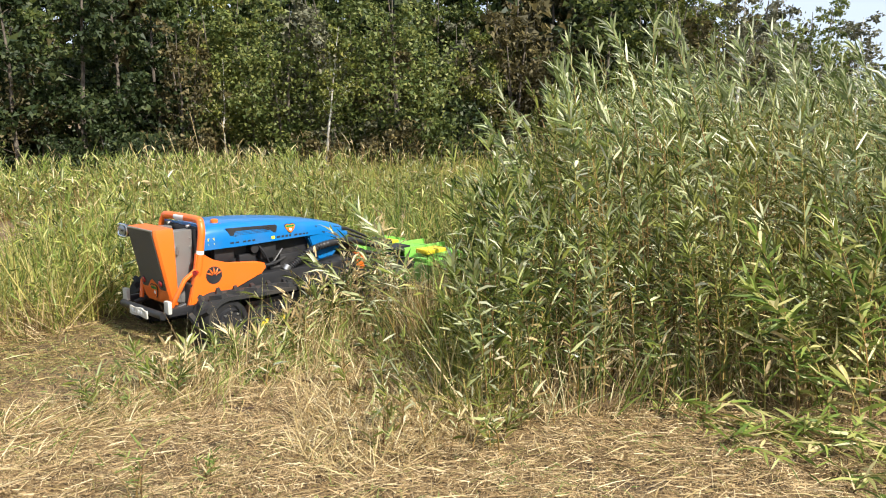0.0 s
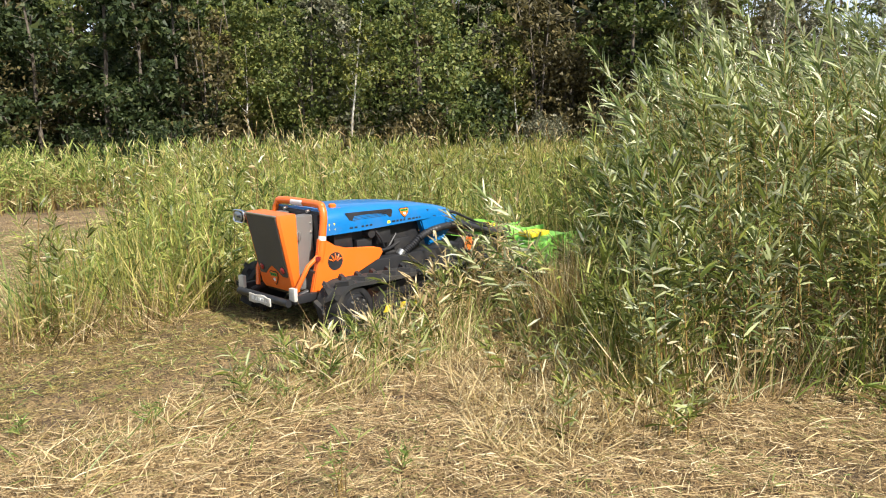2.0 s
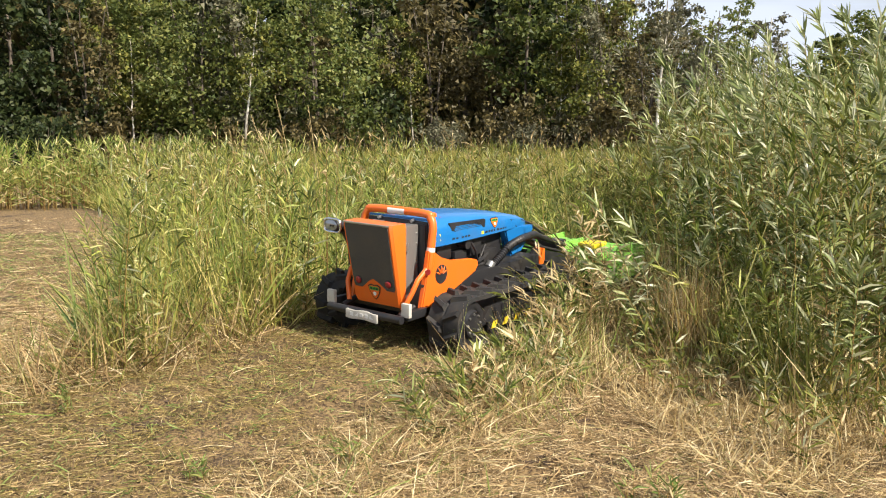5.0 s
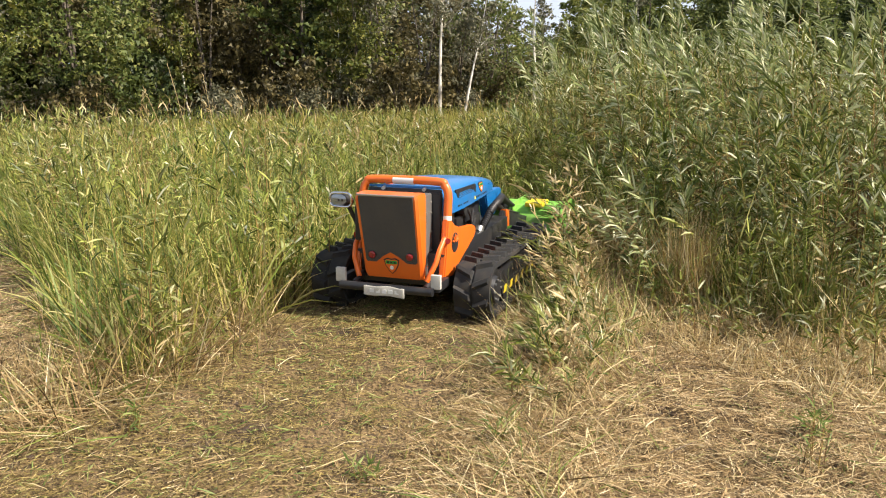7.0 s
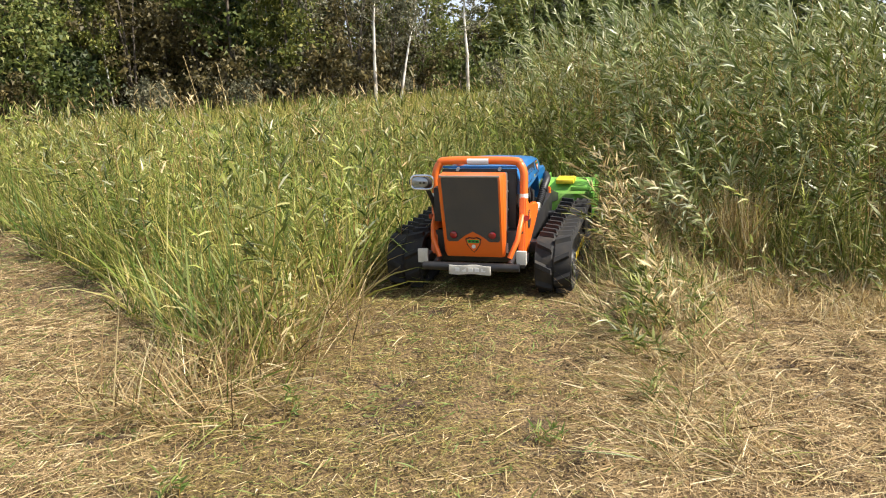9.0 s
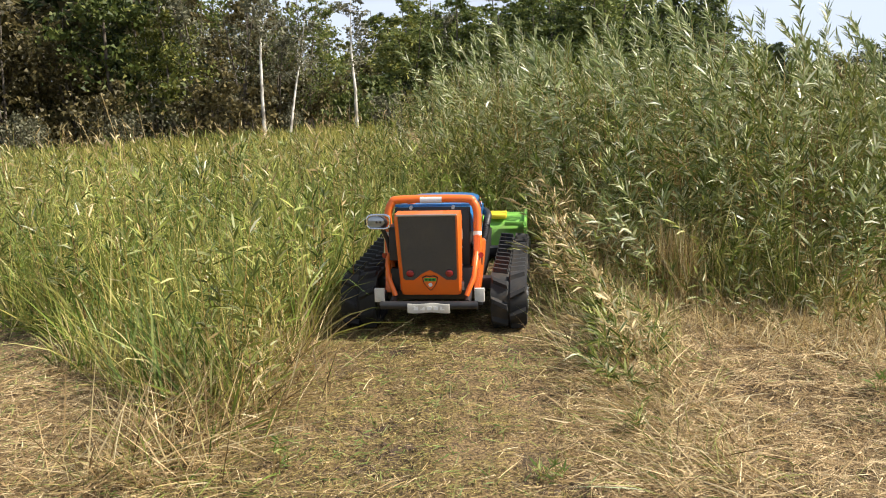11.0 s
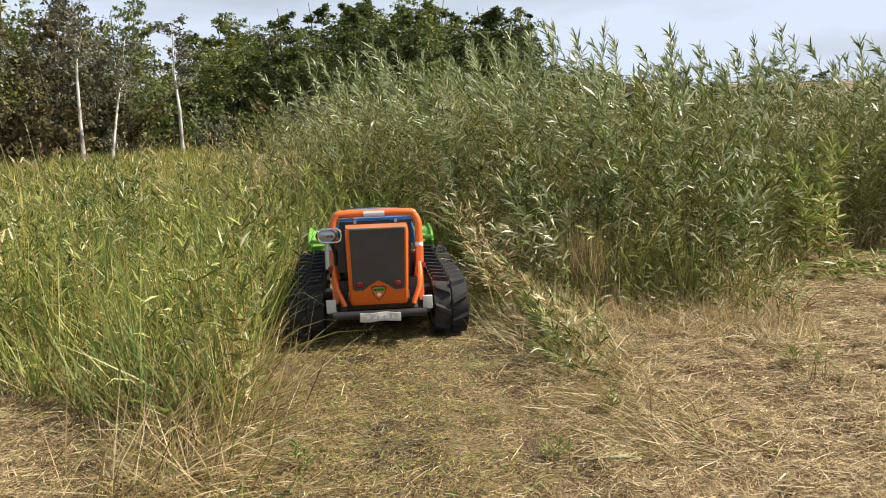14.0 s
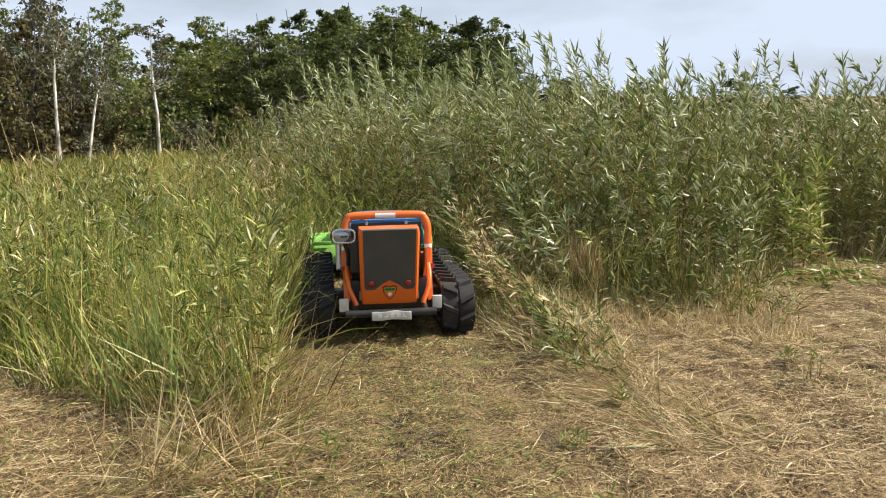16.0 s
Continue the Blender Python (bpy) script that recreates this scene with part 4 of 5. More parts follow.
def open_soil(x, y):
    """Share of the straw that is left: little over the clods."""
    share = np.ones(len(x))
    for cx, cy, size in CLODS:
        share = np.minimum(share, 0.4 + ((x - cx) / (1.5 * size)) ** 2 + ((y - cy) / (0.8 * size)) ** 2)
    return share


def build_clods():
    """Torn-up dark soil where the straw lies thin."""
    for cx, cy, size in CLODS:
        bm = bmesh.new()
        for _ in range(int(14 + 90 * size)):
            a, d = rng.uniform(0, 2 * math.pi), abs(rng.normal(0, 0.55)) * size
            x, y = cx + 1.7 * d * math.cos(a), cy + 0.8 * d * math.sin(a)
            rad = rng.uniform(0.008, 0.024)
            z = float(ground_z(np.array(x), np.array(y))) - rad * 0.15
            lump = bmesh.ops.create_icosphere(bm, subdivisions=1, radius=rad)["verts"]
            for v in lump:
                v.co = Vector((x, y, z)) + Vector((v.co.x * 1.3, v.co.y * 1.1, v.co.z * 0.8)) * rng.uniform(0.65, 1.25)
        me = bpy.data.meshes.new("soil_clods")
        bm.to_mesh(me)
        bm.free()
        me.materials.append(EARTH)
        tagged(new("soil_clods", me), "dark torn-up clods of earth between the straw", "earth", group="bare spots on the mown ground", kind="stuff")


def build_straw():
    """Loose cut straw lying on the mown part, thinner over bare spots."""
    pile = Pile()
    x, y = scatter(370000, -11.5, 7.5, -1.5, 17)
    x2, y2 = scatter(520000, -7.0, 4.5, 3.4, 9.5)
    x, y = np.append(x, x2), np.append(y, y2)
    r, f = to_mower(x, y)
    d = np.hypot(x + 2.5, y - 3.5)
    bare = 0.5 * wobble(x, y, 0.8) + 0.6 * wobble(x + 3, y, 2.6) - 0.55 * lumps(x, y)
    keep = (depth_in(r, f) < 0.35) & (rng.random(len(x)) < np.clip(1.25 - d / 13, 0.22, 1)) & (open_soil(x, y) > rng.random(len(x))) & (bare + rng.normal(0, 0.25, len(x)) < np.where(np.abs(r) < 0.85, 0.28, 0.4))
    x, y = x[keep], y[keep]
    n = len(x)
    far = np.clip(np.hypot(x + 3, y - 3.5) / 7, 0.75, 2.0)
    along = combed(x, y, 1.5)
    lane = np.abs(to_mower(x, y)[0] + rng.normal(0, 0.12, n)) < 0.9
    along[:, 2] = np.abs(rng.normal(0.0, 0.2, n)) + 0.015
    length = rng.gamma(2.0, 0.033, n) + 0.02
    length[lane] *= 0.6
    side = unit(np.cross(along, unit(spread(n) * 0.7 + np.array([0, 0, 1.0]))))
    v, q = strips(on_ground(x, y, 0.0) + np.array([0, 0, 1.0]) * (rng.uniform(0.002, 0.022, n) + np.clip(wobble(x, y, 2.2) + 0.5 * wobble(x, y, 5.0), 0, 1) * rng.random(n) * 0.05)[:, None], unit(along), side, length, rng.gamma(2.0, 0.0008, n) * far + 0.0009, np.abs(along[:, 2]) * length * 0.9, 1)
    pile.v.append(v), pile.f.append(q + pile.n), pile.m.append(np.where(lane & (rng.random(n) < 0.85), 2, 0))
    pile.n += len(v)
    x, y = scatter(26000, -9, 6, 3, 12)
    r, f = to_mower(x, y)
    keep = (depth_in(r, f) < 0.25) & (wobble(x, y, 1.1) + rng.normal(0, 0.35, len(x)) < 0.35) & (rng.random(len(x)) < np.clip((r - 0.7) / 1.6, 0.12, 1))
    x, y = x[keep], y[keep]
    n = len(x)
    along = combed(x, y, 1.1)
    along[:, 2] = np.abs(rng.normal(0.0, 0.13, n)) + 0.02
    length = rng.uniform(0.06, 0.24, n)
    v, q = strips(on_ground(x, y, 0.02), unit(along), unit(np.cross(along, unit(spread(n) * 0.7 + np.array([0, 0, 1.0])))), length, rng.uniform(0.0018, 0.0042, n), along[:, 2] * length * 0.9, 2)
    pile.add(v, q, 1)
    # matted wads that lie in rows, each with straws of one direction
    x, y = scatter(9000, -9, 6, 3, 13)
    r, f = to_mower(x, y)
    keep = (depth_in(r, f) < 0.1) & ((np.abs(r) > 0.75) | (f < -2.2)) & (lumps(x, y) + 0.5 * wobble(x, y, 1.1) + rng.normal(0, 0.3, len(x)) > 0.1) & (open_soil(x, y) > 0.9)
    x, y = x[keep], y[keep]
    a = np.repeat(combed(x, y, 0.7), 24, axis=0)
    r0 = np.repeat(rng.uniform(0.04, 0.11, len(x)), 24)
    x, y = np.repeat(x, 24), np.repeat(y, 24)
    n = len(x)
    off = rng.normal(0, 1, (n, 2)) * r0[:, None]
    x, y = x + off[:, 0] * (1 + np.abs(a[:, 0])), y + off[:, 1] * (1 + np.abs(a[:, 1]))
    along = unit(a + rng.normal(0, 0.6, (n, 3)) * np.array([1, 1, 0.4]))
    along[:, 2] = np.abs(along[:, 2])
    length = rng.gamma(2.2, 0.042, n) + 0.03
    lift = np.exp(-((off / r0[:, None]) ** 2).sum(1)) * r0 * 0.75 * rng.random(n) + 0.004
    v, q = strips(on_ground(x, y) + np.array([0, 0, 1.0]) * lift[:, None], along, unit(np.cross(along, unit(rng.normal(0, 0.5, (n, 3)) + np.array([0, 0, 1.0])))), length, rng.gamma(2.0, 0.0008, n) + 0.0011, along[:, 2] * length * 0.8, 1)
    pile.add(v, q, 0)
    # standing stubble
    x, y = scatter(60000, -11, 7, 3, 15)
    r, f = to_mower(x, y)
    keep = (depth_in(r, f) < 0.2) & (rng.random(len(x)) < np.clip(1.2 - np.hypot(x + 2.5, y - 4) / 9, 0.1, 1)) & (wobble(x, y, 0.9) > -0.35)
    x, y = x[keep], y[keep]
    n = len(x)
    along = unit(spread(n) * rng.uniform(0, 0.9, n)[:, None] + np.array([0, 0, 1.0]))
    v, q = strips(on_ground(x, y), along, unit(np.cross(along, spread(n))), rng.uniform(0.02, 0.10, n), rng.uniform(0.0016, 0.0035, n), np.zeros(n), 1)
    pile.add(v, q, 0)
    tagged(pile.make("straw", [STRAW, DRY_LEAF, MULCH]), "pale dry straw and stubble lying on the mown ground", "straw", kind="stuff")

    pile = Pile()
    x, y = scatter(80000, -10, 6, 2.8, 14)
    r, f = to_mower(x, y)
    green = wobble(x, y, 0.75) + 0.45 * np.clip(-x - 2.4, 0, 2)
    green = green + 0.3 * (np.abs(r + 0.1) < 0.8)
    keep = (depth_in(r, f) < 0.3) & (green > 0.12 + rng.normal(0, 0.2, len(x)))
    x, y = x[keep], y[keep]
    n = len(x)
    along = spread(n)
    along[:, 2] = np.abs(rng.normal(0.1, 0.35, n))
    along = unit(along)
    v, q = strips(on_ground(x, y, 0.006), along, unit(np.cross(along, unit(spread(n) + np.array([0, 0, 1.2])))), rng.uniform(0.03, 0.11, n), rng.uniform(0.002, 0.005, n), rng.uniform(0, 0.01, n), 2)
    pile.add(v, q, 0)
    tagged(pile.make("grass_cuttings", [CUT_GREEN]), "fresh green cuttings and low sprouts among the straw", "cuttings", kind="stuff")


def grass_blades(pile, x, y, height, mat, wide=1.0, seg=3, lean=0.35):
    n = len(x)
    drift = 0.28 * wobble(x, y, 1.7)
    along = unit(spread(n) * np.abs(rng.normal(0, lean, n))[:, None] + np.stack([drift, -0.5 * drift - 0.03, np.ones(n)], 1))
    side = unit(np.cross(along, spread(n)))
    v, q = strips(on_ground(x, y), along, side, height, rng.uniform(0.0022, 0.0048, n) * wide, height * rng.uniform(0, 0.45, n), seg)
    pile.add(v, q, mat)


def seed_heads(pile, x, y, height, mat, size=1.0):
    """Thin stalks with a slim ear on top."""
    n = len(x)
    tip = on_ground(x, y) + unit(spread(n) * 0.12 + np.array([0, 0, 1.0])) * height[:, None]
    path = np.stack([on_ground(x, y), (on_ground(x, y) + tip) / 2 + rng.normal(0, 0.02, (n, 3)), tip], 1)
    v, q = tubes(path, np.tile(np.array([0.0022, 0.0018, 0.0012]) * size, (n, 1)))
    pile.add(v, q, mat)
    along = unit(spread(n) * 0.3 + np.array([0, 0, 1.0]))
    v, q = strips(tip - along * 0.03, along, unit(np.cross(along, spread(n))), rng.uniform(0.07, 0.16, n) * size, rng.uniform(0.004, 0.009, n) * size, rng.uniform(0, 0.04, n), 2)
    pile.add(v, q, mat)


def in_tall(r, f):
    """Metres to the right of the willow stand's left border."""
    return r - np.interp(f, TALL_F, TALL_R) - 0.25 * wobble(r, f, 0.8)


def build_meadow():
    """Uncut meadow: dense blades near the edge, coarser clumps out to the wood."""
    pile = Pile()
    x, y = scatter(260000, -12, 9, 6, 21)
    r, f = to_mower(x, y)
    dep = depth_in(r, f)
    keep = (dep > 0) & (in_tall(r, f) < 0.6) & (wobble(x, y, 1.6) + rng.normal(0, 0.15, len(x)) < 0.25) & (rng.random(len(x)) < np.clip(1.25 - dep / 5, 0.2, 1))
    x, y, dep = x[keep], y[keep], dep[keep]
    h = (0.6 + 0.28 * np.clip(dep / 0.8, 0, 1)) * rng.uniform(0.35, 1.2, len(x)) * (1 + 0.25 * wobble(x, y, 0.7) + 0.25 * wobble(x, y, 2.3))
    grass_blades(pile, x, y, h, 0, 1.25, 3, 0.75)
    # broad arching blades of reed grass in tufts
    x, y = scatter(5600, -11, 6, 6, 20)
    x, y = np.repeat(x, 9) + rng.normal(0, 0.07, 5600 * 9), np.repeat(y, 9) + rng.normal(0, 0.07, 5600 * 9)
    r, f = to_mower(x, y)
    dep = depth_in(r, f)
    keep = (dep > 0.02) & (in_tall(r, f) < 0.3) & (dep < 7)
    x, y = x[keep], y[keep]
    n = len(x)
    along = unit(spread(n) * np.abs(rng.normal(0.4, 0.35, n))[:, None] + np.array([-0.12, -0.08, 1.0]))
    ln = rng.uniform(0.4, 1.02, n) * (1 + 0.2 * wobble(x, y, 1.3))
    v, q = strips(on_ground(x, y) + np.array([0, 0, 1.0]) * (rng.random(n) ** 2 * 0.25)[:, None], along, unit(np.cross(along, spread(n))), ln, rng.uniform(0.003, 0.0075, n), ln * rng.uniform(0.05, 0.7, n), 3)
    pile.add(v, q, 1)
    # stout clumps of taller reed grass
    x, y = scatter(420, -10, 4, 6, 18)
    r, f = to_mower(x, y)
    keep = (depth_in(r, f) > 0.1) & (in_tall(r, f) < -0.1) & (wobble(x, y, 0.9) > -0.25)
    x, y = np.repeat(x[keep], 34), np.repeat(y[keep], 34)
    n = len(x)
    x, y = x + rng.normal(0, 0.11, n), y + rng.normal(0, 0.11, n)
    along = unit(spread(n) * np.abs(rng.normal(0.3, 0.25, n))[:, None] + np.array([-0.05, 0, 1.0]))
    ln = rng.uniform(0.55, 1.2, n)
    v, q = strips(on_ground(x, y), along, unit(np.cross(along, spread(n))), ln, rng.uniform(0.004, 0.0095, n), ln * rng.uniform(0.05, 0.6, n), 3)
    pile.add(v, q, 4)
    # short green tufts that hide the foot of the edge
    x, y = scatter(52000, -9, 7, 4, 16)
    r, f = to_mower(x, y)
    dep = depth_in(r, f)
    keep = (dep > -0.1) & (dep < 0.45) & (in_tall(r, f) < 0.2)
    x, y = x[keep], y[keep]
    n = len(x)
    along = unit(spread(n) * np.abs(rng.normal(0.5, 0.4, n))[:, None] + np.array([0.12, -0.15, 0.8]))
    ln = rng.uniform(0.15, 0.6, n)
    v, q = strips(on_ground(x, y), along, unit(np.cross(along, spread(n))), ln, rng.uniform(0.003, 0.007, n), ln * rng.uniform(0.05, 0.5, n), 3)
    pile.add(v, q, 1)
    # dry skirts along the mown edge
    x, y = scatter(34000, -9, 8, 4, 16)
    r, f = to_mower(x, y)
    dep = depth_in(r, f)
    keep = (dep > -0.12) & (dep < 0.5) & (np.abs(r) < 7)
    x, y = x[keep], y[keep]
    grass_blades(pile, x, y, rng.uniform(0.12, 0.55, len(x)), 2, 0.9, 2, 0.45)
    x, y = scatter(2600, -12, 6, 6, 22)
    r, f = to_mower(x, y)
    keep = (depth_in(r, f) > 0.15) & (in_tall(r, f) < 0)
    x, y = x[keep], y[keep]
    half = len(x) // 2
    seed_heads(pile, x[:half], y[:half], rng.uniform(0.75, 1.15, half), 0)
    seed_heads(pile, x[half:], y[half:], rng.uniform(0.75, 1.2, len(x) - half), 3, 1.15)
    tagged(pile.make("meadow_grass", [GRASS, BROAD, DRY_LEAF, GRASS_FAR, REED_BLADE]), "tall uncut meadow grass, green turning yellow at the tips", "grass", kind="stuff")

    pile = Pile()
    x, y = scatter(280000, -45, 42, 9, 52)
    r, f = to_mower(x, y)
    d = np.hypot(x + 2, y - 4)
    keep = (depth_in(r, f) > 0.3) & (d > 10) & (in_tall(r, f) < 0.5) & (rng.random(len(x)) < np.clip(18 / d, 0.25, 1)) & (d < 50)
    x, y, d = x[keep], y[keep], d[keep]
    grass_blades(pile, x, y, rng.uniform(0.55, 1.02, len(x)) * (1 + 0.12 * wobble(x, y, 0.35)), 0, np.clip(d / 9, 1, 4.5), 2)
    tagged(pile.make("far_meadow_grass", [GRASS_FAR]), "yellow-green meadow grass reaching to the wood", "grass", kind="stuff")


def stalks(pile, x, y, height, leaves, lean=0.07, size=1.0, bend=None, leaf_mat=1, seg_leaf=2, wind=0.01):
    """Willow shoots: a tapering stem with narrow leaves up its length."""
    n = len(x)
    base = on_ground(x, y)
    tilt = spread(n) * np.abs(rng.normal(0, lean, n))[:, None] + np.array([-0.02, 0.0, 0])
    if bend is not None:
        tilt = tilt + bend
    k = np.linspace(0, 1, 6)
    up = np.array([0, 0, 1.0])
    path = base[:, None] + (up * height[:, None])[:, None] * k[None, :, None] + (tilt * height[:, None])[:, None] * (k ** 1.8)[None, :, None]
    gust = np.array([-0.75, 0.55, -0.35]) * (height * np.abs(rng.normal(0, wind, n)))[:, None]
    path = path + gust[:, None] * (k ** 4)[None, :, None]
    path[..., 2] -= (np.linalg.norm(tilt, axis=1) ** 2 * height * 0.35)[:, None] * k ** 2
    v, q = tubes(path, (0.0062 * size * (1 - 0.8 * k))[None] * rng.uniform(0.6, 1.2, (n, 1)))
    pile.add(v, q, 0)
    m = leaves
    kk = np.clip(1 - rng.random((n, m)) ** 1.25 * 0.92, 0.06, 1.0)
    seg = np.clip((kk * 5).astype(int), 0, 4)
    w = kk * 5 - seg
    rows = np.arange(n)[:, None]
    at = path[rows, seg] * (1 - w)[..., None] + path[rows, seg + 1] * w[..., None]
    axis = unit(path[rows, seg + 1] - path[rows, seg])
    out = spread(n * m).reshape(n, m, 3)
    along = unit(axis * (rng.uniform(0.3, 1.3, (n, m, 1)) + 1.1 * (kk[..., None] > 0.86)) + out).reshape(-1, 3)
    at = at.reshape(-1, 3)
    side = unit(np.cross(along, unit(rng.normal(0, 1, along.shape) + np.array([0, 0, 0.6]))))
    along = unit(along + np.array([-3.0, 2.2, 0.0]) * wind)
    ln = rng.uniform(0.07, 0.18, n * m) * size
    v, q = strips(at, along, side, ln, rng.uniform(0.0055, 0.0125, n * m) * size, ln * rng.uniform(0, 0.45, n * m), seg_leaf)
    low = (kk.ravel() < 0.45) & (rng.random(n * m) < 0.55 - kk.ravel())
    mats = np.where(low, 2, leaf_mat).repeat(seg_leaf)
    pile.v.append(v), pile.f.append(q + pile.n), pile.m.append(mats)
    pile.n += len(v)


def build_willows():
    """The stand of tall willow shoots beside and ahead of the mower."""
    pile = Pile()
    x, y = scatter(40000, -4, 11, 3, 24)
    r, f = to_mower(x, y)
    dep, t = depth_in(r, f), in_tall(r, f)
    keep = (dep > 0.05) & (t > 0) & (rng.random(len(x)) < np.where(dep < 2.2, 0.4 + 0.65 * wobble(x, y, 1.9), np.clip(0.5 - dep / 22, 0.06, 1)))
    x, y, dep, t = x[keep], y[keep], dep[keep], t[keep]
    h = np.clip(0.95 + 0.7 * t, 0.95, 1.72) * rng.uniform(0.5, 1.14, len(x)) * np.clip(0.7 + dep * 0.5, 0.65, 1.05) * (1 + 0.14 * wobble(x, y, 0.6) + 0.1 * wobble(x, y, 1.9))
    h = h * np.interp(r[keep], [2.4, 3.4], [1.0, 0.86])
    near = dep < 1.3
    droop = np.array([-0.06, 0.03, 0.0]) * (0.6 + 1.6 * wobble(x, y, 1.1))[:, None] - np.array([0.02, 0.1, 0]) * np.clip(1 - dep, 0, 1)[:, None] * rng.random(len(x))[:, None]
    pale = rng.random(len(x)) < 0.15 + 0.25 * wobble(x, y, 0.9)
    for some, leaves, thick, seg, mat in ((near & ~pale, 54, 1.0, 2, 1), (near & pale, 60, 1.05, 2, 3), (~near & ~pale, 34, 1.2, 1, 1), (~near & pale, 34, 1.2, 1, 3)):
        stalks(pile, x[some], y[some], h[some], leaves, 0.16, thick, droop[some], mat, seg, 0.02)
    x, y = scatter(60000, -3, 10, 4, 16)
    r, f = to_mower(x, y)
    dep, t = depth_in(r, f), in_tall(r, f)
    keep = (dep > -0.1) & (t > -0.5) & (dep < 1.6)
    x, y = x[keep], y[keep]
    half = len(x) // 2
    grass_blades(pile, x[:half], y[:half], rng.uniform(0.15, 0.7, half), 2, 1.1, 2, 0.6)
    grass_blades(pile, x[half:], y[half:], rng.uniform(0.2, 0.85, len(x) - half), 1, 1.5, 2, 0.5)
    r = rng.uniform(0.95, 2.0, 6500)
    f = np.interp(r, EDGE_R, EDGE_F) + rng.normal(0.12, 0.2, 6500) + 0.15 * wobble(r * 3, r, 1.0)
    q = to_world(r, f)
    tuft = wobble(q[:, 0], q[:, 1], 3.1) + rng.normal(0, 0.25, 6500) > 0.12
    q = q[tuft]
    cut = len(q) // 2
    grass_blades(pile, q[:cut, 0], q[:cut, 1], rng.uniform(0.25, 0.85, cut), 2, 0.9, 3, 0.3)
    grass_blades(pile, q[cut:, 0], q[cut:, 1], rng.uniform(0.25, 0.8, len(q) - cut), 0, 0.9, 3, 0.3)
    ob = pile.make("willow_thicket", [REED_STEM, REED_LEAF, DRY_LEAF, SILVER_LEAF])
    tagged(ob, "dense thicket of tall narrow-leaved willow shoots with silvery tips", "thicket", kind="stuff")

    # a few tall shoots that rise over the rest
    pile = Pile()
    x, y = scatter(1500, -3, 9, 4, 17)
    r, f = to_mower(x, y)
    dep, t = depth_in(r, f), in_tall(r, f)
    keep = (dep > 0.9) & (t > 0.75) & (wobble(x, y, 1.3) + rng.normal(0, 0.2, len(x)) > 0.18)
    x, y = x[keep], y[keep]
    stalks(pile, x, y, rng.uniform(1.6, 2.3, len(x)) + 0.2 * np.clip(dep[keep] - 1.5, 0, 1.5), 110, 0.14, 1.25, np.array([-0.13, -0.02, 0]), 3, wind=0.05)
    tagged(pile.make("tall_shoots", [REED_STEM, REED_LEAF, DRY_LEAF, SILVER_LEAF]), "tallest willow shoots leaning over the thicket", "shoots", kind="stuff")

    # weeds of middle height in front of the stand
    pile = Pile()
    x, y = scatter(16000, -9, 7, 5, 18)
    r, f = to_mower(x, y)
    dep, t = depth_in(r, f), in_tall(r, f)
    keep = (dep > 0.05) & (dep < 4.5 + rng.normal(0, 1, len(x))) & (t < 0.2) & (t > -9) & (rng.random(len(x)) < np.clip(0.85 + t * 0.16, 0.28, 1) * (0.65 + 1.1 * wobble(x, y, 1.2)))
    x, y = x[keep], y[keep]
    stalks(pile, x, y, rng.uniform(0.4, 1.12, len(x)) * (1 + 0.2 * wobble(x, y, 1.5)), 34, 0.26, 0.82)
    # darker clumps and single tall stems that stand out of the grass
    x, y = scatter(330, -11, 5, 6, 20)
    r, f = to_mower(x, y)
    dep, t = depth_in(r, f), in_tall(r, f)
    keep = (dep > 0.25) & (t < -0.1) & (rng.random(len(x)) < 0.65)
    x, y = np.repeat(x[keep], 11), np.repeat(y[keep], 11)
    x, y = x + rng.normal(0, 0.13, len(x)), y + rng.normal(0, 0.13, len(x))
    stalks(pile, x, y, rng.uniform(0.55, 1.2, len(x)), 30, 0.22, 0.95, leaf_mat=3)
    x, y = scatter(700, -11, 5, 6, 20)
    r, f = to_mower(x, y)
    keep = (depth_in(r, f) > 0.15) & (in_tall(r, f) < 0)
    stalks(pile, x[keep], y[keep], rng.uniform(0.95, 1.5, keep.sum()), 9, 0.2, 0.9, leaf_mat=2)
    tagged(pile.make("weeds", [REED_STEM, WEED_LEAF, DRY_LEAF, REED_LEAF]), "leafy green weeds among the meadow grass", "weeds", kind="stuff")


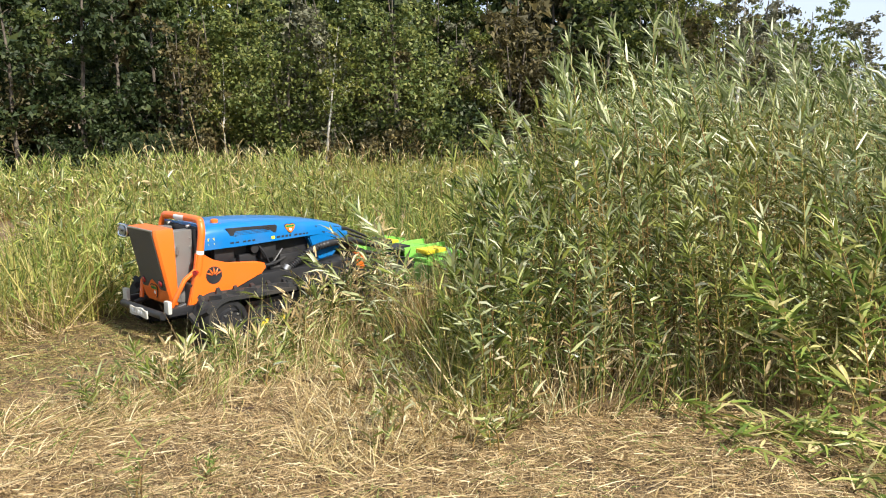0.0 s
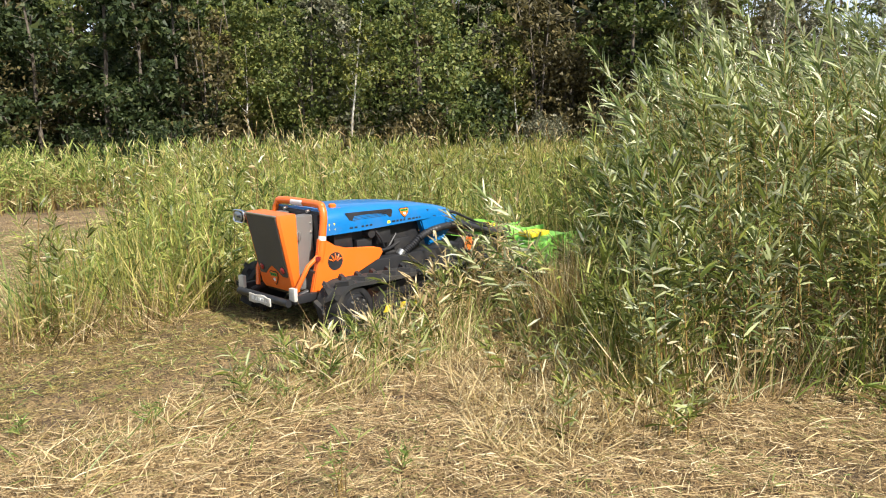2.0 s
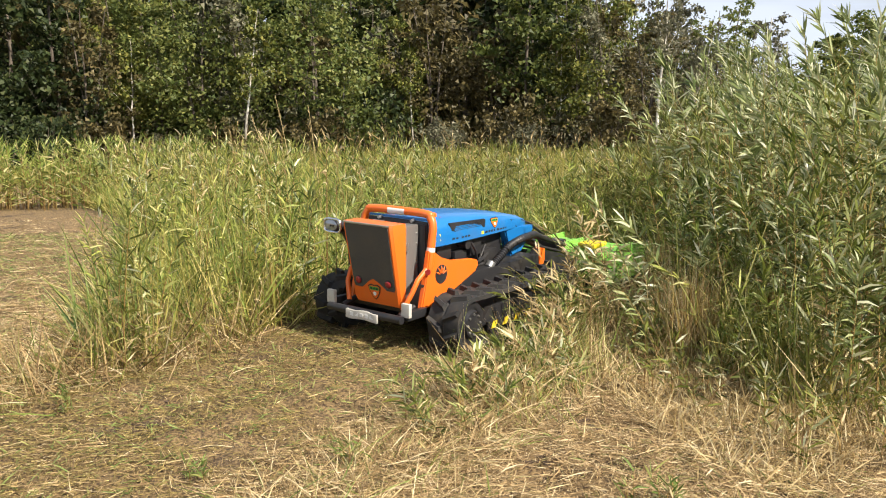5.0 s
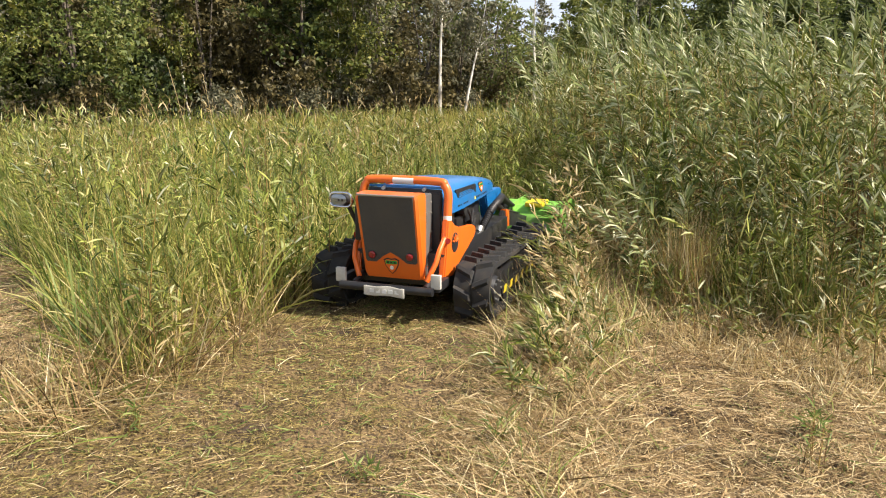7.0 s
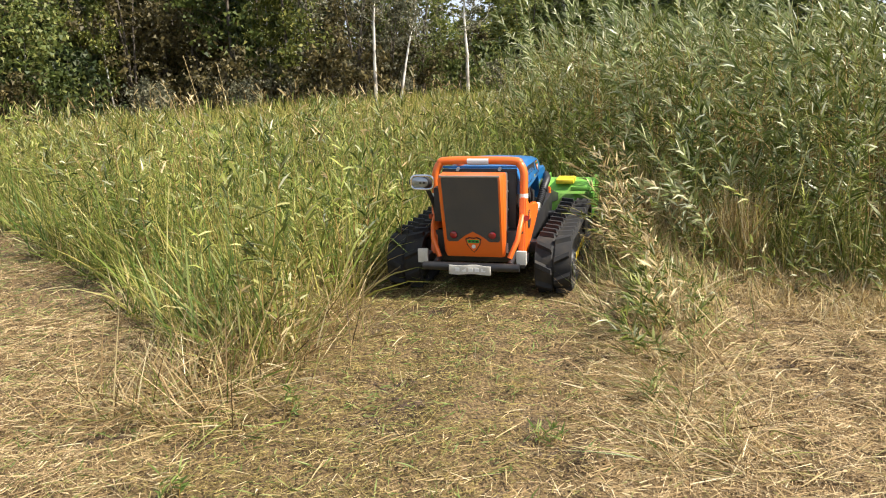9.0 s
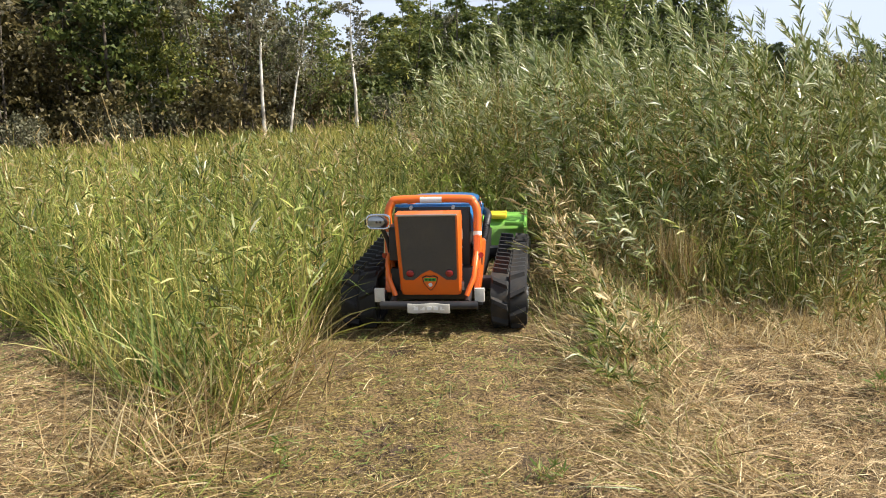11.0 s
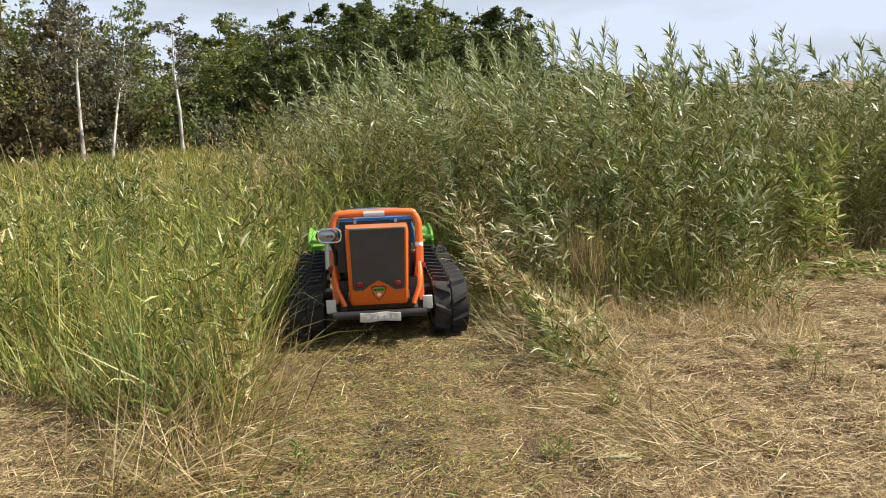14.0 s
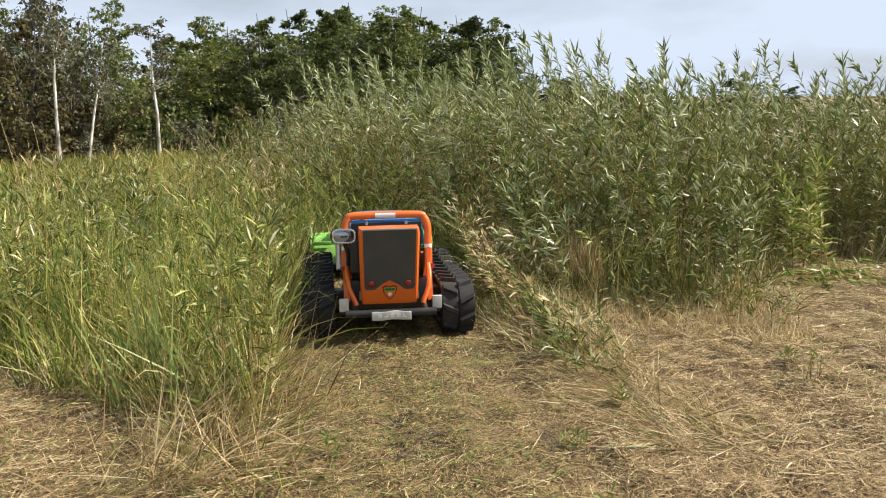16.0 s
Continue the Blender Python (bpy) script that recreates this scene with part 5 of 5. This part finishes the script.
def build_leaning():
    """The swath pushed over beside the mower, and the shoots cut down further along the edge."""
    pile = Pile()
    n = 150
    f = -0.6 + 2.2 * rng.random(n)
    r = np.abs(rng.normal(0, 0.15, n)) + np.where(f < 0.6, 1.16, 0.95)
    p = to_world(r, f)
    h = np.interp(f, [-1.0, -0.2, 0.3, 0.9, 1.6], [0.24, 0.28, 0.3, 0.5, 0.85]) * rng.uniform(0.6, 1.2, n)
    away = -HX * 0.35 + HY * 0.25
    dry = rng.random(n) < np.where(f < 0.4, 0.2, 0.5)
    for some, mat in ((~dry, 1), (dry, 2)):
        stalks(pile, p[some, 0], p[some, 1], h[some], 22, 0.35, 0.85, np.array([away[0], away[1], 0]), mat)
    n = 14
    p = to_world(rng.uniform(1.1, 1.4, n), rng.uniform(-1.1, -0.5, n))
    tip = -HX * 0.5 + HY * 0.2
    stalks(pile, p[:, 0], p[:, 1], rng.uniform(0.16, 0.32, n), 18, 0.3, 0.75, np.array([tip[0], tip[1], 0]))
    n = 7
    p = to_world(rng.uniform(1.4, 1.9, n), rng.uniform(0.9, 1.7, n))
    tip = -HX * 0.45 - HY * 0.05
    stalks(pile, p[:, 0], p[:, 1], rng.uniform(0.7, 1.15, n), 60, 0.25, 1.1, np.array([tip[0], tip[1], 0]), 3)
    tagged(pile.make("leaning_shoots", [REED_STEM, REED_LEAF, DRY_LEAF, SILVER_LEAF]), "green shoots pushed over beside the mown lane", "shoots", kind="stuff")

    pile = Pile()

    def heap(n, f0, f1, root, wide, lean, tall, long, fresh=0.08, thick=1.0):
        """Straws rooted along a line beside the lane and pushed over the same way."""
        f = rng.uniform(f0, f1, n)
        r = rng.normal(0, wide, n) + root + np.clip(-f, 0, 3) * (0.1 if root > 0 else 0.0)
        tuft = wobble(r * 3, f * 3, 1.6)
        p = to_world(r, f)
        to = HX * lean[0] + HY * lean[1]
        along = unit(np.stack([np.full(n, to[0]), np.full(n, to[1]), np.interp(f, *tall)], 1) + np.stack([0.35 * tuft, -0.2 * tuft, 0 * tuft], 1) + rng.normal(0, 0.42, (n, 3)))
        along[:, 2] = np.abs(along[:, 2]) * np.where((f < -0.7) & (root > 0), 0.5, 1.0)
        ln = (0.2 + 0.8 * rng.random(n) ** 1.6) * long * (1 + 0.45 * tuft)
        v, q = strips(on_ground(p[:, 0], p[:, 1]), along, unit(np.cross(along, rng.normal(0, 1, (n, 3)))), ln, rng.uniform(0.0013, 0.0032, n) * thick, ln * rng.uniform(0, 0.35, n), 3)
        mats = np.where(rng.random(n) < np.clip(0.3 + 0.3 * f, fresh, 0.4), 1, rng.choice([0, 2], n, p=[0.45, 0.55]))
        pile.v.append(v), pile.f.append(q + pile.n), pile.m.append(mats.repeat(3))
        pile.n += len(v)

    heap(7500, -2.3, 0.7, 1.3, 0.2, (-0.4, 0.35), ([-2.3, -1.5, -0.9, 0, 0.7], [-0.1, 0.05, 0.22, 0.4, 0.7]), 0.55)
    heap(1500, 0.6, 1.6, 1.0, 0.16, (-0.1, 0.1), ([0.6, 1.6], [0.8, 1.2]), 0.55)
    heap(3600, -2.3, -0.35, -1.15, 0.26, (0.24, -0.32), ([-2.2, -1.3, -0.3], [0.25, 0.6, 1.0]), 0.66, 0.16, 1.25)
    tagged(pile.make("flattened_straw", [DRY_LEAF, BROAD, STRAW]), "long pale straw flattened along the edges of the lane", "straw", kind="stuff")

    pile = Pile()
    n = 4000
    r = rng.uniform(1.2, 3.2, n)
    f = np.interp(r, EDGE_R, EDGE_F) - rng.random(n) ** 1.5 * 1.1
    p = to_world(r, f)
    along = unit(rng.normal(0, 0.5, (n, 3)) + np.array([0, 0, 0.45]))
    along[:, 2] = np.abs(along[:, 2])
    ln = rng.uniform(0.06, 0.3, n)
    v, q = strips(on_ground(p[:, 0], p[:, 1]), along, unit(np.cross(along, rng.normal(0, 1, (n, 3)))), ln, rng.uniform(0.0018, 0.004, n), ln * rng.uniform(0, 0.35, n), 3)
    pile.add(v, q, 0)
    n = 70
    r = rng.uniform(1.4, 3.4, n)
    f = np.interp(r, EDGE_R, EDGE_F) - rng.random(n) * 0.8
    p = to_world(r, f)
    green = Pile()
    stalks(green, p[:, 0], p[:, 1], rng.uniform(0.12, 0.45, n), 14, 0.4, 0.8)
    tagged(green.make("low_shoots", [REED_STEM, REED_LEAF, DRY_LEAF]), "low green shoots in the dry stubble", "shoots", kind="stuff")
    tagged(pile.make("dry_stubble", [DRY_LEAF]), "tangled dry stubble before the thicket", "stubble", kind="stuff")

    # green shoots lying flat at the far right of the edge
    pile = Pile()
    n = 34
    k = rng.random(n)
    q = to_world(3.7 + 1.2 * k + rng.normal(0, 0.15, n), 1.5 - 0.2 * k + rng.normal(0, 0.16, n))
    x, y = q[:, 0], q[:, 1]
    stalks(pile, x, y, rng.uniform(0.15, 0.4, n), 18, 0.5, 1.0, np.array([0.85, -1.0, 0]))
    n = 18
    q = to_world(rng.uniform(3.5, 4.7, n), rng.uniform(1.7, 2.5, n))
    stalks(pile, q[:, 0], q[:, 1], rng.uniform(0.7, 1.3, n), 50, 0.22, 1.3, np.array([-0.2, 0.0, 0]))
    tagged(pile.make("felled_shoots", [REED_STEM, BROAD, DRY_LEAF]), "fresh green shoots felled along the edge of the thicket", "shoots", kind="stuff")


def sprigs():
    """Single sprouts and stubs left standing on the mown ground."""
    for x, y, h in ((-0.35, 5.6, 0.12), (-1.75, 6.1, 0.16), (-1.1, 6.5, 0.22), (-2.4, 6.0, 0.12), (-3.3, 6.9, 0.14), (-0.6, 5.35, 0.3), (-4.0, 6.4, 0.1), (-2.9, 5.5, 0.12)):
        pile = Pile()
        xs, ys = x + rng.normal(0, 0.03, 7), y + rng.normal(0, 0.03, 7)
        stalks(pile, xs, ys, rng.uniform(0.5, 1.0, 7) * h, 7, 0.3, 0.55)
        tagged(pile.make("sprout", [REED_STEM, CUT_GREEN, DRY_LEAF]), "small green sprout standing up in the straw", "sprout", group="sprouts on the mown ground")


def dry_stems():
    """Three bare stems that stand out of the meadow."""
    for x, y, h, lean in ((-2.36, 12.0, 1.72, -0.16), (-2.12, 12.1, 1.6, -0.1), (-2.5, 11.9, 1.5, -0.26)):
        pile = Pile()
        k = np.linspace(0, 1, 7)
        path = np.array([x, y, float(ground_z(np.array(x), np.array(y)))]) + np.stack([lean * h * k ** 1.4, 0.06 * k, h * k], 1)
        v, q = tubes(path[None], (0.006 * (1 - 0.6 * k))[None], 5)
        pile.add(v, q, 0)
        along = unit(np.tile(path[-1] - path[-2], (26, 1)) * 8 + rng.normal(0, 0.45, (26, 3)))
        at = path[-1] - along * 0.02 - (path[-1] - path[-2]) * rng.uniform(0, 0.9, (26, 1))
        v, q = strips(at, along, unit(np.cross(along, rng.normal(0, 1, (26, 3)))), rng.uniform(0.03, 0.08, 26), np.full(26, 0.004), np.full(26, 0.01), 2)
        pile.add(v, q, 0)
        tagged(pile.make("dry_stem", [DRY_LEAF]), "bare pale dry stem standing out of the meadow", "stem", group="dry stems in the meadow")


# ---------------------------------------------------------------- trees
def tree_meshes(kind, height, spread_r, leaf_mat, bark_mat, leaves, leaf_size, low, trunk_r, stems=1, crook=0.035, dome=0):
    """Trunk with limbs and a crown of small leaves in uneven clumps, as two meshes."""
    wood = Pile()
    tips = []
    for s in range(stems):
        k = np.linspace(0, 1, 9)
        sway = np.cumsum(rng.normal(0, crook * height / 9, (9, 3)), 0)
        sway[:, 2] = 0
        lean = spread(1)[0] * (0.1 if stems > 1 else 0.03) * height
        trunk = np.array([0, 0, -0.3]) + k[:, None] * np.array([0, 0, height * 0.93]) + sway + lean * (k ** 1.5)[:, None] + (spread(1) * 0.12 * (stems > 1))
        v, q = tubes(trunk[None], (trunk_r * (1 - 0.86 * k))[None], 7)
        wood.add(v, q, 0)
        nb = int(12 / stems) + 4
        for i in range(nb):
            t = low + (0.97 - low) * (i + rng.random()) / nb
            j = min(7, int(t * 8))
            start = trunk[j] + (trunk[j + 1] - trunk[j]) * (t * 8 - j)
            reach = spread_r * rng.uniform(0.5, 1.1) * (1.05 - 0.75 * max(0, t - 0.45) / 0.55)
            dirn = unit(spread(1)[0] + np.array([0, 0, rng.uniform(0.15, 0.9)]))
            kk = np.linspace(0, 1, 5)
            limb = start + kk[:, None] * dirn * reach + np.array([0, 0, 1.0]) * (0.22 * reach * kk ** 2)[:, None] + np.cumsum(rng.normal(0, 0.05 * reach, (5, 3)), 0) * kk[:, None]
            v, q = tubes(limb[None], (trunk_r * 0.3 * (1 - 0.75 * t) * (1 - 0.8 * kk))[None], 3)
            wood.add(v, q, 0)
            for w in (0.5, 0.75, 1.0):
                tips.append((limb[int(w * 4)], reach * 0.34))
                for _ in range(1):
                    end = limb[int(w * 4)] + unit(rng.normal(0, 1, 3)) * reach * 0.38
                    v, q = tubes(np.stack([limb[int(w * 4)], end])[None], np.array([[trunk_r * 0.07, trunk_r * 0.03]]), 3)
                    wood.add(v, q, 0)
                    tips.append((end, reach * 0.27))
    for _ in range(dome):
        u = unit(rng.normal(0, 1, 3))
        u[2] = abs(u[2]) * 1.15 - 0.35
        mid = np.array([0, 0, height * (0.38 + 0.3 * low)])
        tips.append((mid + u * np.array([spread_r * 0.95, spread_r * 0.95, height * 0.5]) * rng.uniform(0.72, 1.0), spread_r * 0.3))
    c = np.array([t[0] for t in tips])
    rad = np.array([t[1] for t in tips]) * rng.uniform(0.5, 1.25, len(tips))
    pick = rng.integers(0, len(c), leaves)
    p = c[pick] + unit(rng.normal(0, 1, (leaves, 3))) * (rad[pick] * rng.random(leaves) ** 0.5)[:, None] * np.array([1, 1, 0.7])
    along = unit(rng.normal(0, 1, (leaves, 3)) + np.array([0, 0, -0.2]))
    side = unit(np.cross(along, rng.normal(0, 1, (leaves, 3))))
    ls = leaf_size * rng.uniform(0.6, 1.35, leaves)
    crown = Pile()
    v, q = strips(p, along, side, ls, ls * 0.56, ls * 0.15, 1)
    crown.add(v, q, 0)
    a = wood.make("trunk", [bark_mat])
    b = crown.make("crown", [leaf_mat])
    root = new(kind)
    a.parent = b.parent = root
    return root


def shown(yaw, dist):
    """A place at that yaw (degrees, left positive) and distance from the walk's middle."""
    x, y = -2.5 - math.sin(radians(yaw)) * dist, 2.5 + math.cos(radians(yaw)) * dist
    return x, y, float(ground_z(np.array(x), np.array(y)))


def build_wood():
    kinds = [
        tree_meshes("tree", 12, 2.6, TREE_LEAF[0], BARK, 3600, 0.23, 0.14, 0.13),
        tree_meshes("tree", 11, 2.3, TREE_LEAF[1], BARK, 3800, 0.2, 0.14, 0.10, dome=30),
        tree_meshes("tree", 10, 2.4, TREE_LEAF[2], BARK, 3800, 0.2, 0.12, 0.09, 2, dome=30),
        tree_meshes("tree", 9, 2.0, TREE_LEAF[3], BARK, 2400, 0.16, 0.15, 0.08, 2),
        tree_meshes("tree", 8, 2.2, TREE_LEAF[4], BARK, 2600, 0.18, 0.05, 0.08, 3),
        tree_meshes("tree", 10, 2.9, TREE_LEAF[5], BARK, 6500, 0.17, 0.04, 0.11, 2, dome=80),
        tree_meshes("tree", 12, 3.0, TREE_LEAF[0], BARK, 1500, 0.44, 0.04, 0.12),
        tree_meshes("tree", 11, 3.0, TREE_LEAF[4], BARK, 1400, 0.4, 0.04, 0.10),
        tree_meshes("tree", 10, 3.0, TREE_LEAF[0], BARK, 6500, 0.18, 0.04, 0.12, 2, dome=80),
    ]
    labels = ["tall dark-leaved tree at the edge of the wood", "slender green tree at the edge of the wood",
              "yellowing tree with light leaves at the wood's edge", "grey-leaved thin tree at the wood's edge",
              "brownish undergrown tree in the wood", "broad leafy tree with branches to the ground",
              "dark tree deeper in the wood", "brown shaded tree deeper in the wood", "broad dark tree with branches to the ground"]
    for n, (k, lab) in enumerate(zip(kinds, labels)):
        tagged(k, lab, "tree", group="trees of the wood")
        k.matrix_basis = pose(*shown(34 - 4 * n, 73), 0, 0, rng.uniform(0, 360))

    def put(i, yaw, dist, scale, wide=1.0):
        c = copy_thing(kinds[i], pose(*shown(yaw, dist), 0, 0, rng.uniform(0, 360)))
        s = scale * rng.uniform(0.9, 1.12)
        c.scale = (s * wide * rng.uniform(0.95, 1.2), s * wide * rng.uniform(0.95, 1.2), s)
        return c

    # crown height falls towards the right, where the sky comes down
    def scale_at(yaw):
        return float(np.interp(yaw, [-70, -60, -53, -51, -45, -38, -36.5, -30, -28.5, -27, -21.5, -19.5, -11, 40], [0.25, 0.3, 0.5, 0.98, 1.16, 1.12, 1.02, 1.0, 0.68, 0.8, 0.96, 1.12, 1.15, 1.2]))

    for yaw in np.arange(39, -26, -2.1):
        # far left: the wood's shade is put in by mostly dark-leaved trees
        mix = [.02, 0, .08, 0, 0, .90] if yaw > 17 else [.22, .42, .03, .06, .27, 0] if yaw > -3 else [.2, .12, .34, .12, .12, .1] if yaw > -16 else [.08, .2, .32, .3, .1, 0]
        put(int(rng.choice([1, 2, 4, 3, 5, 0], p=mix)), yaw + rng.uniform(-0.7, 0.7), rng.uniform(44, 49), scale_at(yaw) * rng.uniform(0.78, 1.02))
    for d0, d1, step, grow in ((51, 56, 2.4, 1.05), (58, 65, 2.2, 1.15), (67, 76, 1.9, 1.5)):
        for yaw in np.arange(40, -26, -step):
            put(int(rng.choice([6, 7, 1], p=[.3, .25, .45]) if yaw > -14 else rng.choice([4, 2, 3, 5], p=[.45, .15, .3, .1])), yaw + rng.uniform(-0.8, 0.8), rng.uniform(d0, d1), scale_at(yaw) * (grow if yaw > -17 else min(grow, 1.05)))
    for d0, d1, step, grow in ((50, 57, 1.6, 0.76), (60, 68, 1.6, 0.90), (72, 82, 1.8, 1.04)):
        for yaw in np.arange(-26, -53, -step):
            y2 = yaw + rng.uniform(-0.8, 0.8)
            kind = rng.choice([8, 1, 5, 4], p=[.3, .3, .2, .2]) if y2 < -37.5 else rng.choice([5, 2, 3, 1], p=[.5, .2, .1, .2]) if y2 < -29 else rng.choice([5, 3, 4, 2], p=[.15, .35, .38, .12])
            put(int(kind), y2, rng.uniform(d0, d1), scale_at(y2) * grow, 1.35)
    for yaw in np.arange(-53, -96, -1.9):
        put(int(rng.choice([8, 5, 1])), yaw, rng.uniform(82, 96), 0.62 * rng.uniform(0.8, 1.1), 1.6)

    # shrubs along the foot of the wood
    shrub = tree_meshes("shrub", 3.0, 1.7, TREE_LEAF[1], BARK, 1200, 0.2, 0.03, 0.05, 3)
    dull = tree_meshes("shrub", 3.0, 1.8, TREE_LEAF[4], BARK, 1700, 0.18, 0.03, 0.05, 3)
    dark = tree_meshes("shrub", 3.4, 2.0, TREE_LEAF[0], BARK, 1700, 0.2, 0.03, 0.05, 3)
    grey = tree_meshes("shrub", 2.4, 1.2, TREE_LEAF[3], BARK, 1300, 0.14, 0.04, 0.04, 3)
    for n, (s, lab) in enumerate(((shrub, "leafy green shrub at the foot of the wood"), (dull, "brownish bare-stemmed shrub at the foot of the wood"), (dark, "dark green shrub at the foot of the wood"), (grey, "grey-green willow shrub at the meadow's end"))):
        tagged(s, lab, "shrub", group="shrubs at the foot of the wood")
        s.matrix_basis = pose(*shown(28 - 13 * n, 44), 0, 0, rng.uniform(0, 360))
    for d0, d1, step in ((42, 47, 2.4), (50, 56, 2.0)):
        for yaw in np.arange(38, -58, -step):
            # only dark shrubs at the left, their colour standing in for shade
            s = dark if yaw > 15 else [shrub, dull, dark, grey][int(rng.choice([0, 1, 2, 3], p=[.28, .36, .10, .26]))]
            c = copy_thing(s, pose(*shown(yaw + rng.uniform(-0.8, 0.8), rng.uniform(d0, d1)), 0, 0, rng.uniform(0, 360)))
            c.scale = [rng.uniform(0.75, 1.3)] * 3

    # pale trunks in front of the wood
    birch = tree_meshes("birch", 9.0, 1.8, TREE_LEAF[3], BIRCH, 1000, 0.16, 0.5, 0.1, 1, 0.05)
    tagged(birch, "white-barked birch with thin yellowish leaves", "birch", group="birches before the wood")
    birch.matrix_basis = pose(*shown(-20.4, 40.5), 0, 1, 40)
    b = copy_thing(birch, pose(*shown(-21.9, 40), 4, 13, 35))
    b.scale = (0.75, 0.75, 0.72)
    b = copy_thing(birch, pose(*shown(-26.8, 44), 0, 3, 150))
    b.scale = (1.1, 1.1, 0.85)
    b = copy_thing(birch, pose(*shown(-34, 52), 0, -4, 300))
    b.scale = (0.9, 0.9, 0.85)
    slim = tree_meshes("birch", 8.5, 1.7, TREE_LEAF[2], BIRCH, 1500, 0.17, 0.42, 0.085, 1, 0.06)
    tagged(slim, "slender white-barked birch with yellowing leaves", "birch", group="birches before the wood")
    slim.matrix_basis = pose(*shown(6.6, 42.5), 0, -4, 200)
    for yaw, dist, turn in ((13.5, 44, 80), (0.5, 45, 10), (-4.5, 46, 140), (-14, 46, 260)):
        b = copy_thing(slim, pose(*shown(yaw, dist), 2, 5, turn))
        b.scale = (0.75, 0.75, 0.85)


def build_far_weeds():
    """A band of taller green weeds where the meadow meets the wood on the left."""
    pile = Pile()
    k = rng.random(1500)
    x, y = -13 + 9 * k + rng.normal(0, 0.8, 1500), 19.5 + 2.5 * k + rng.normal(0, 0.9, 1500)
    stalks(pile, x[:800], y[:800], rng.uniform(0.7, 1.4, 800), 20, 0.15, 2.0, seg_leaf=1)
    tagged(pile.make("tall_weeds", [REED_STEM, BROAD, DRY_LEAF]), "band of tall green weeds near the wood", "weeds", kind="stuff")


build_clods()
build_straw()
build_meadow()
build_far_weeds()
build_willows()
build_leaning()
sprigs()
dry_stems()
build_wood()
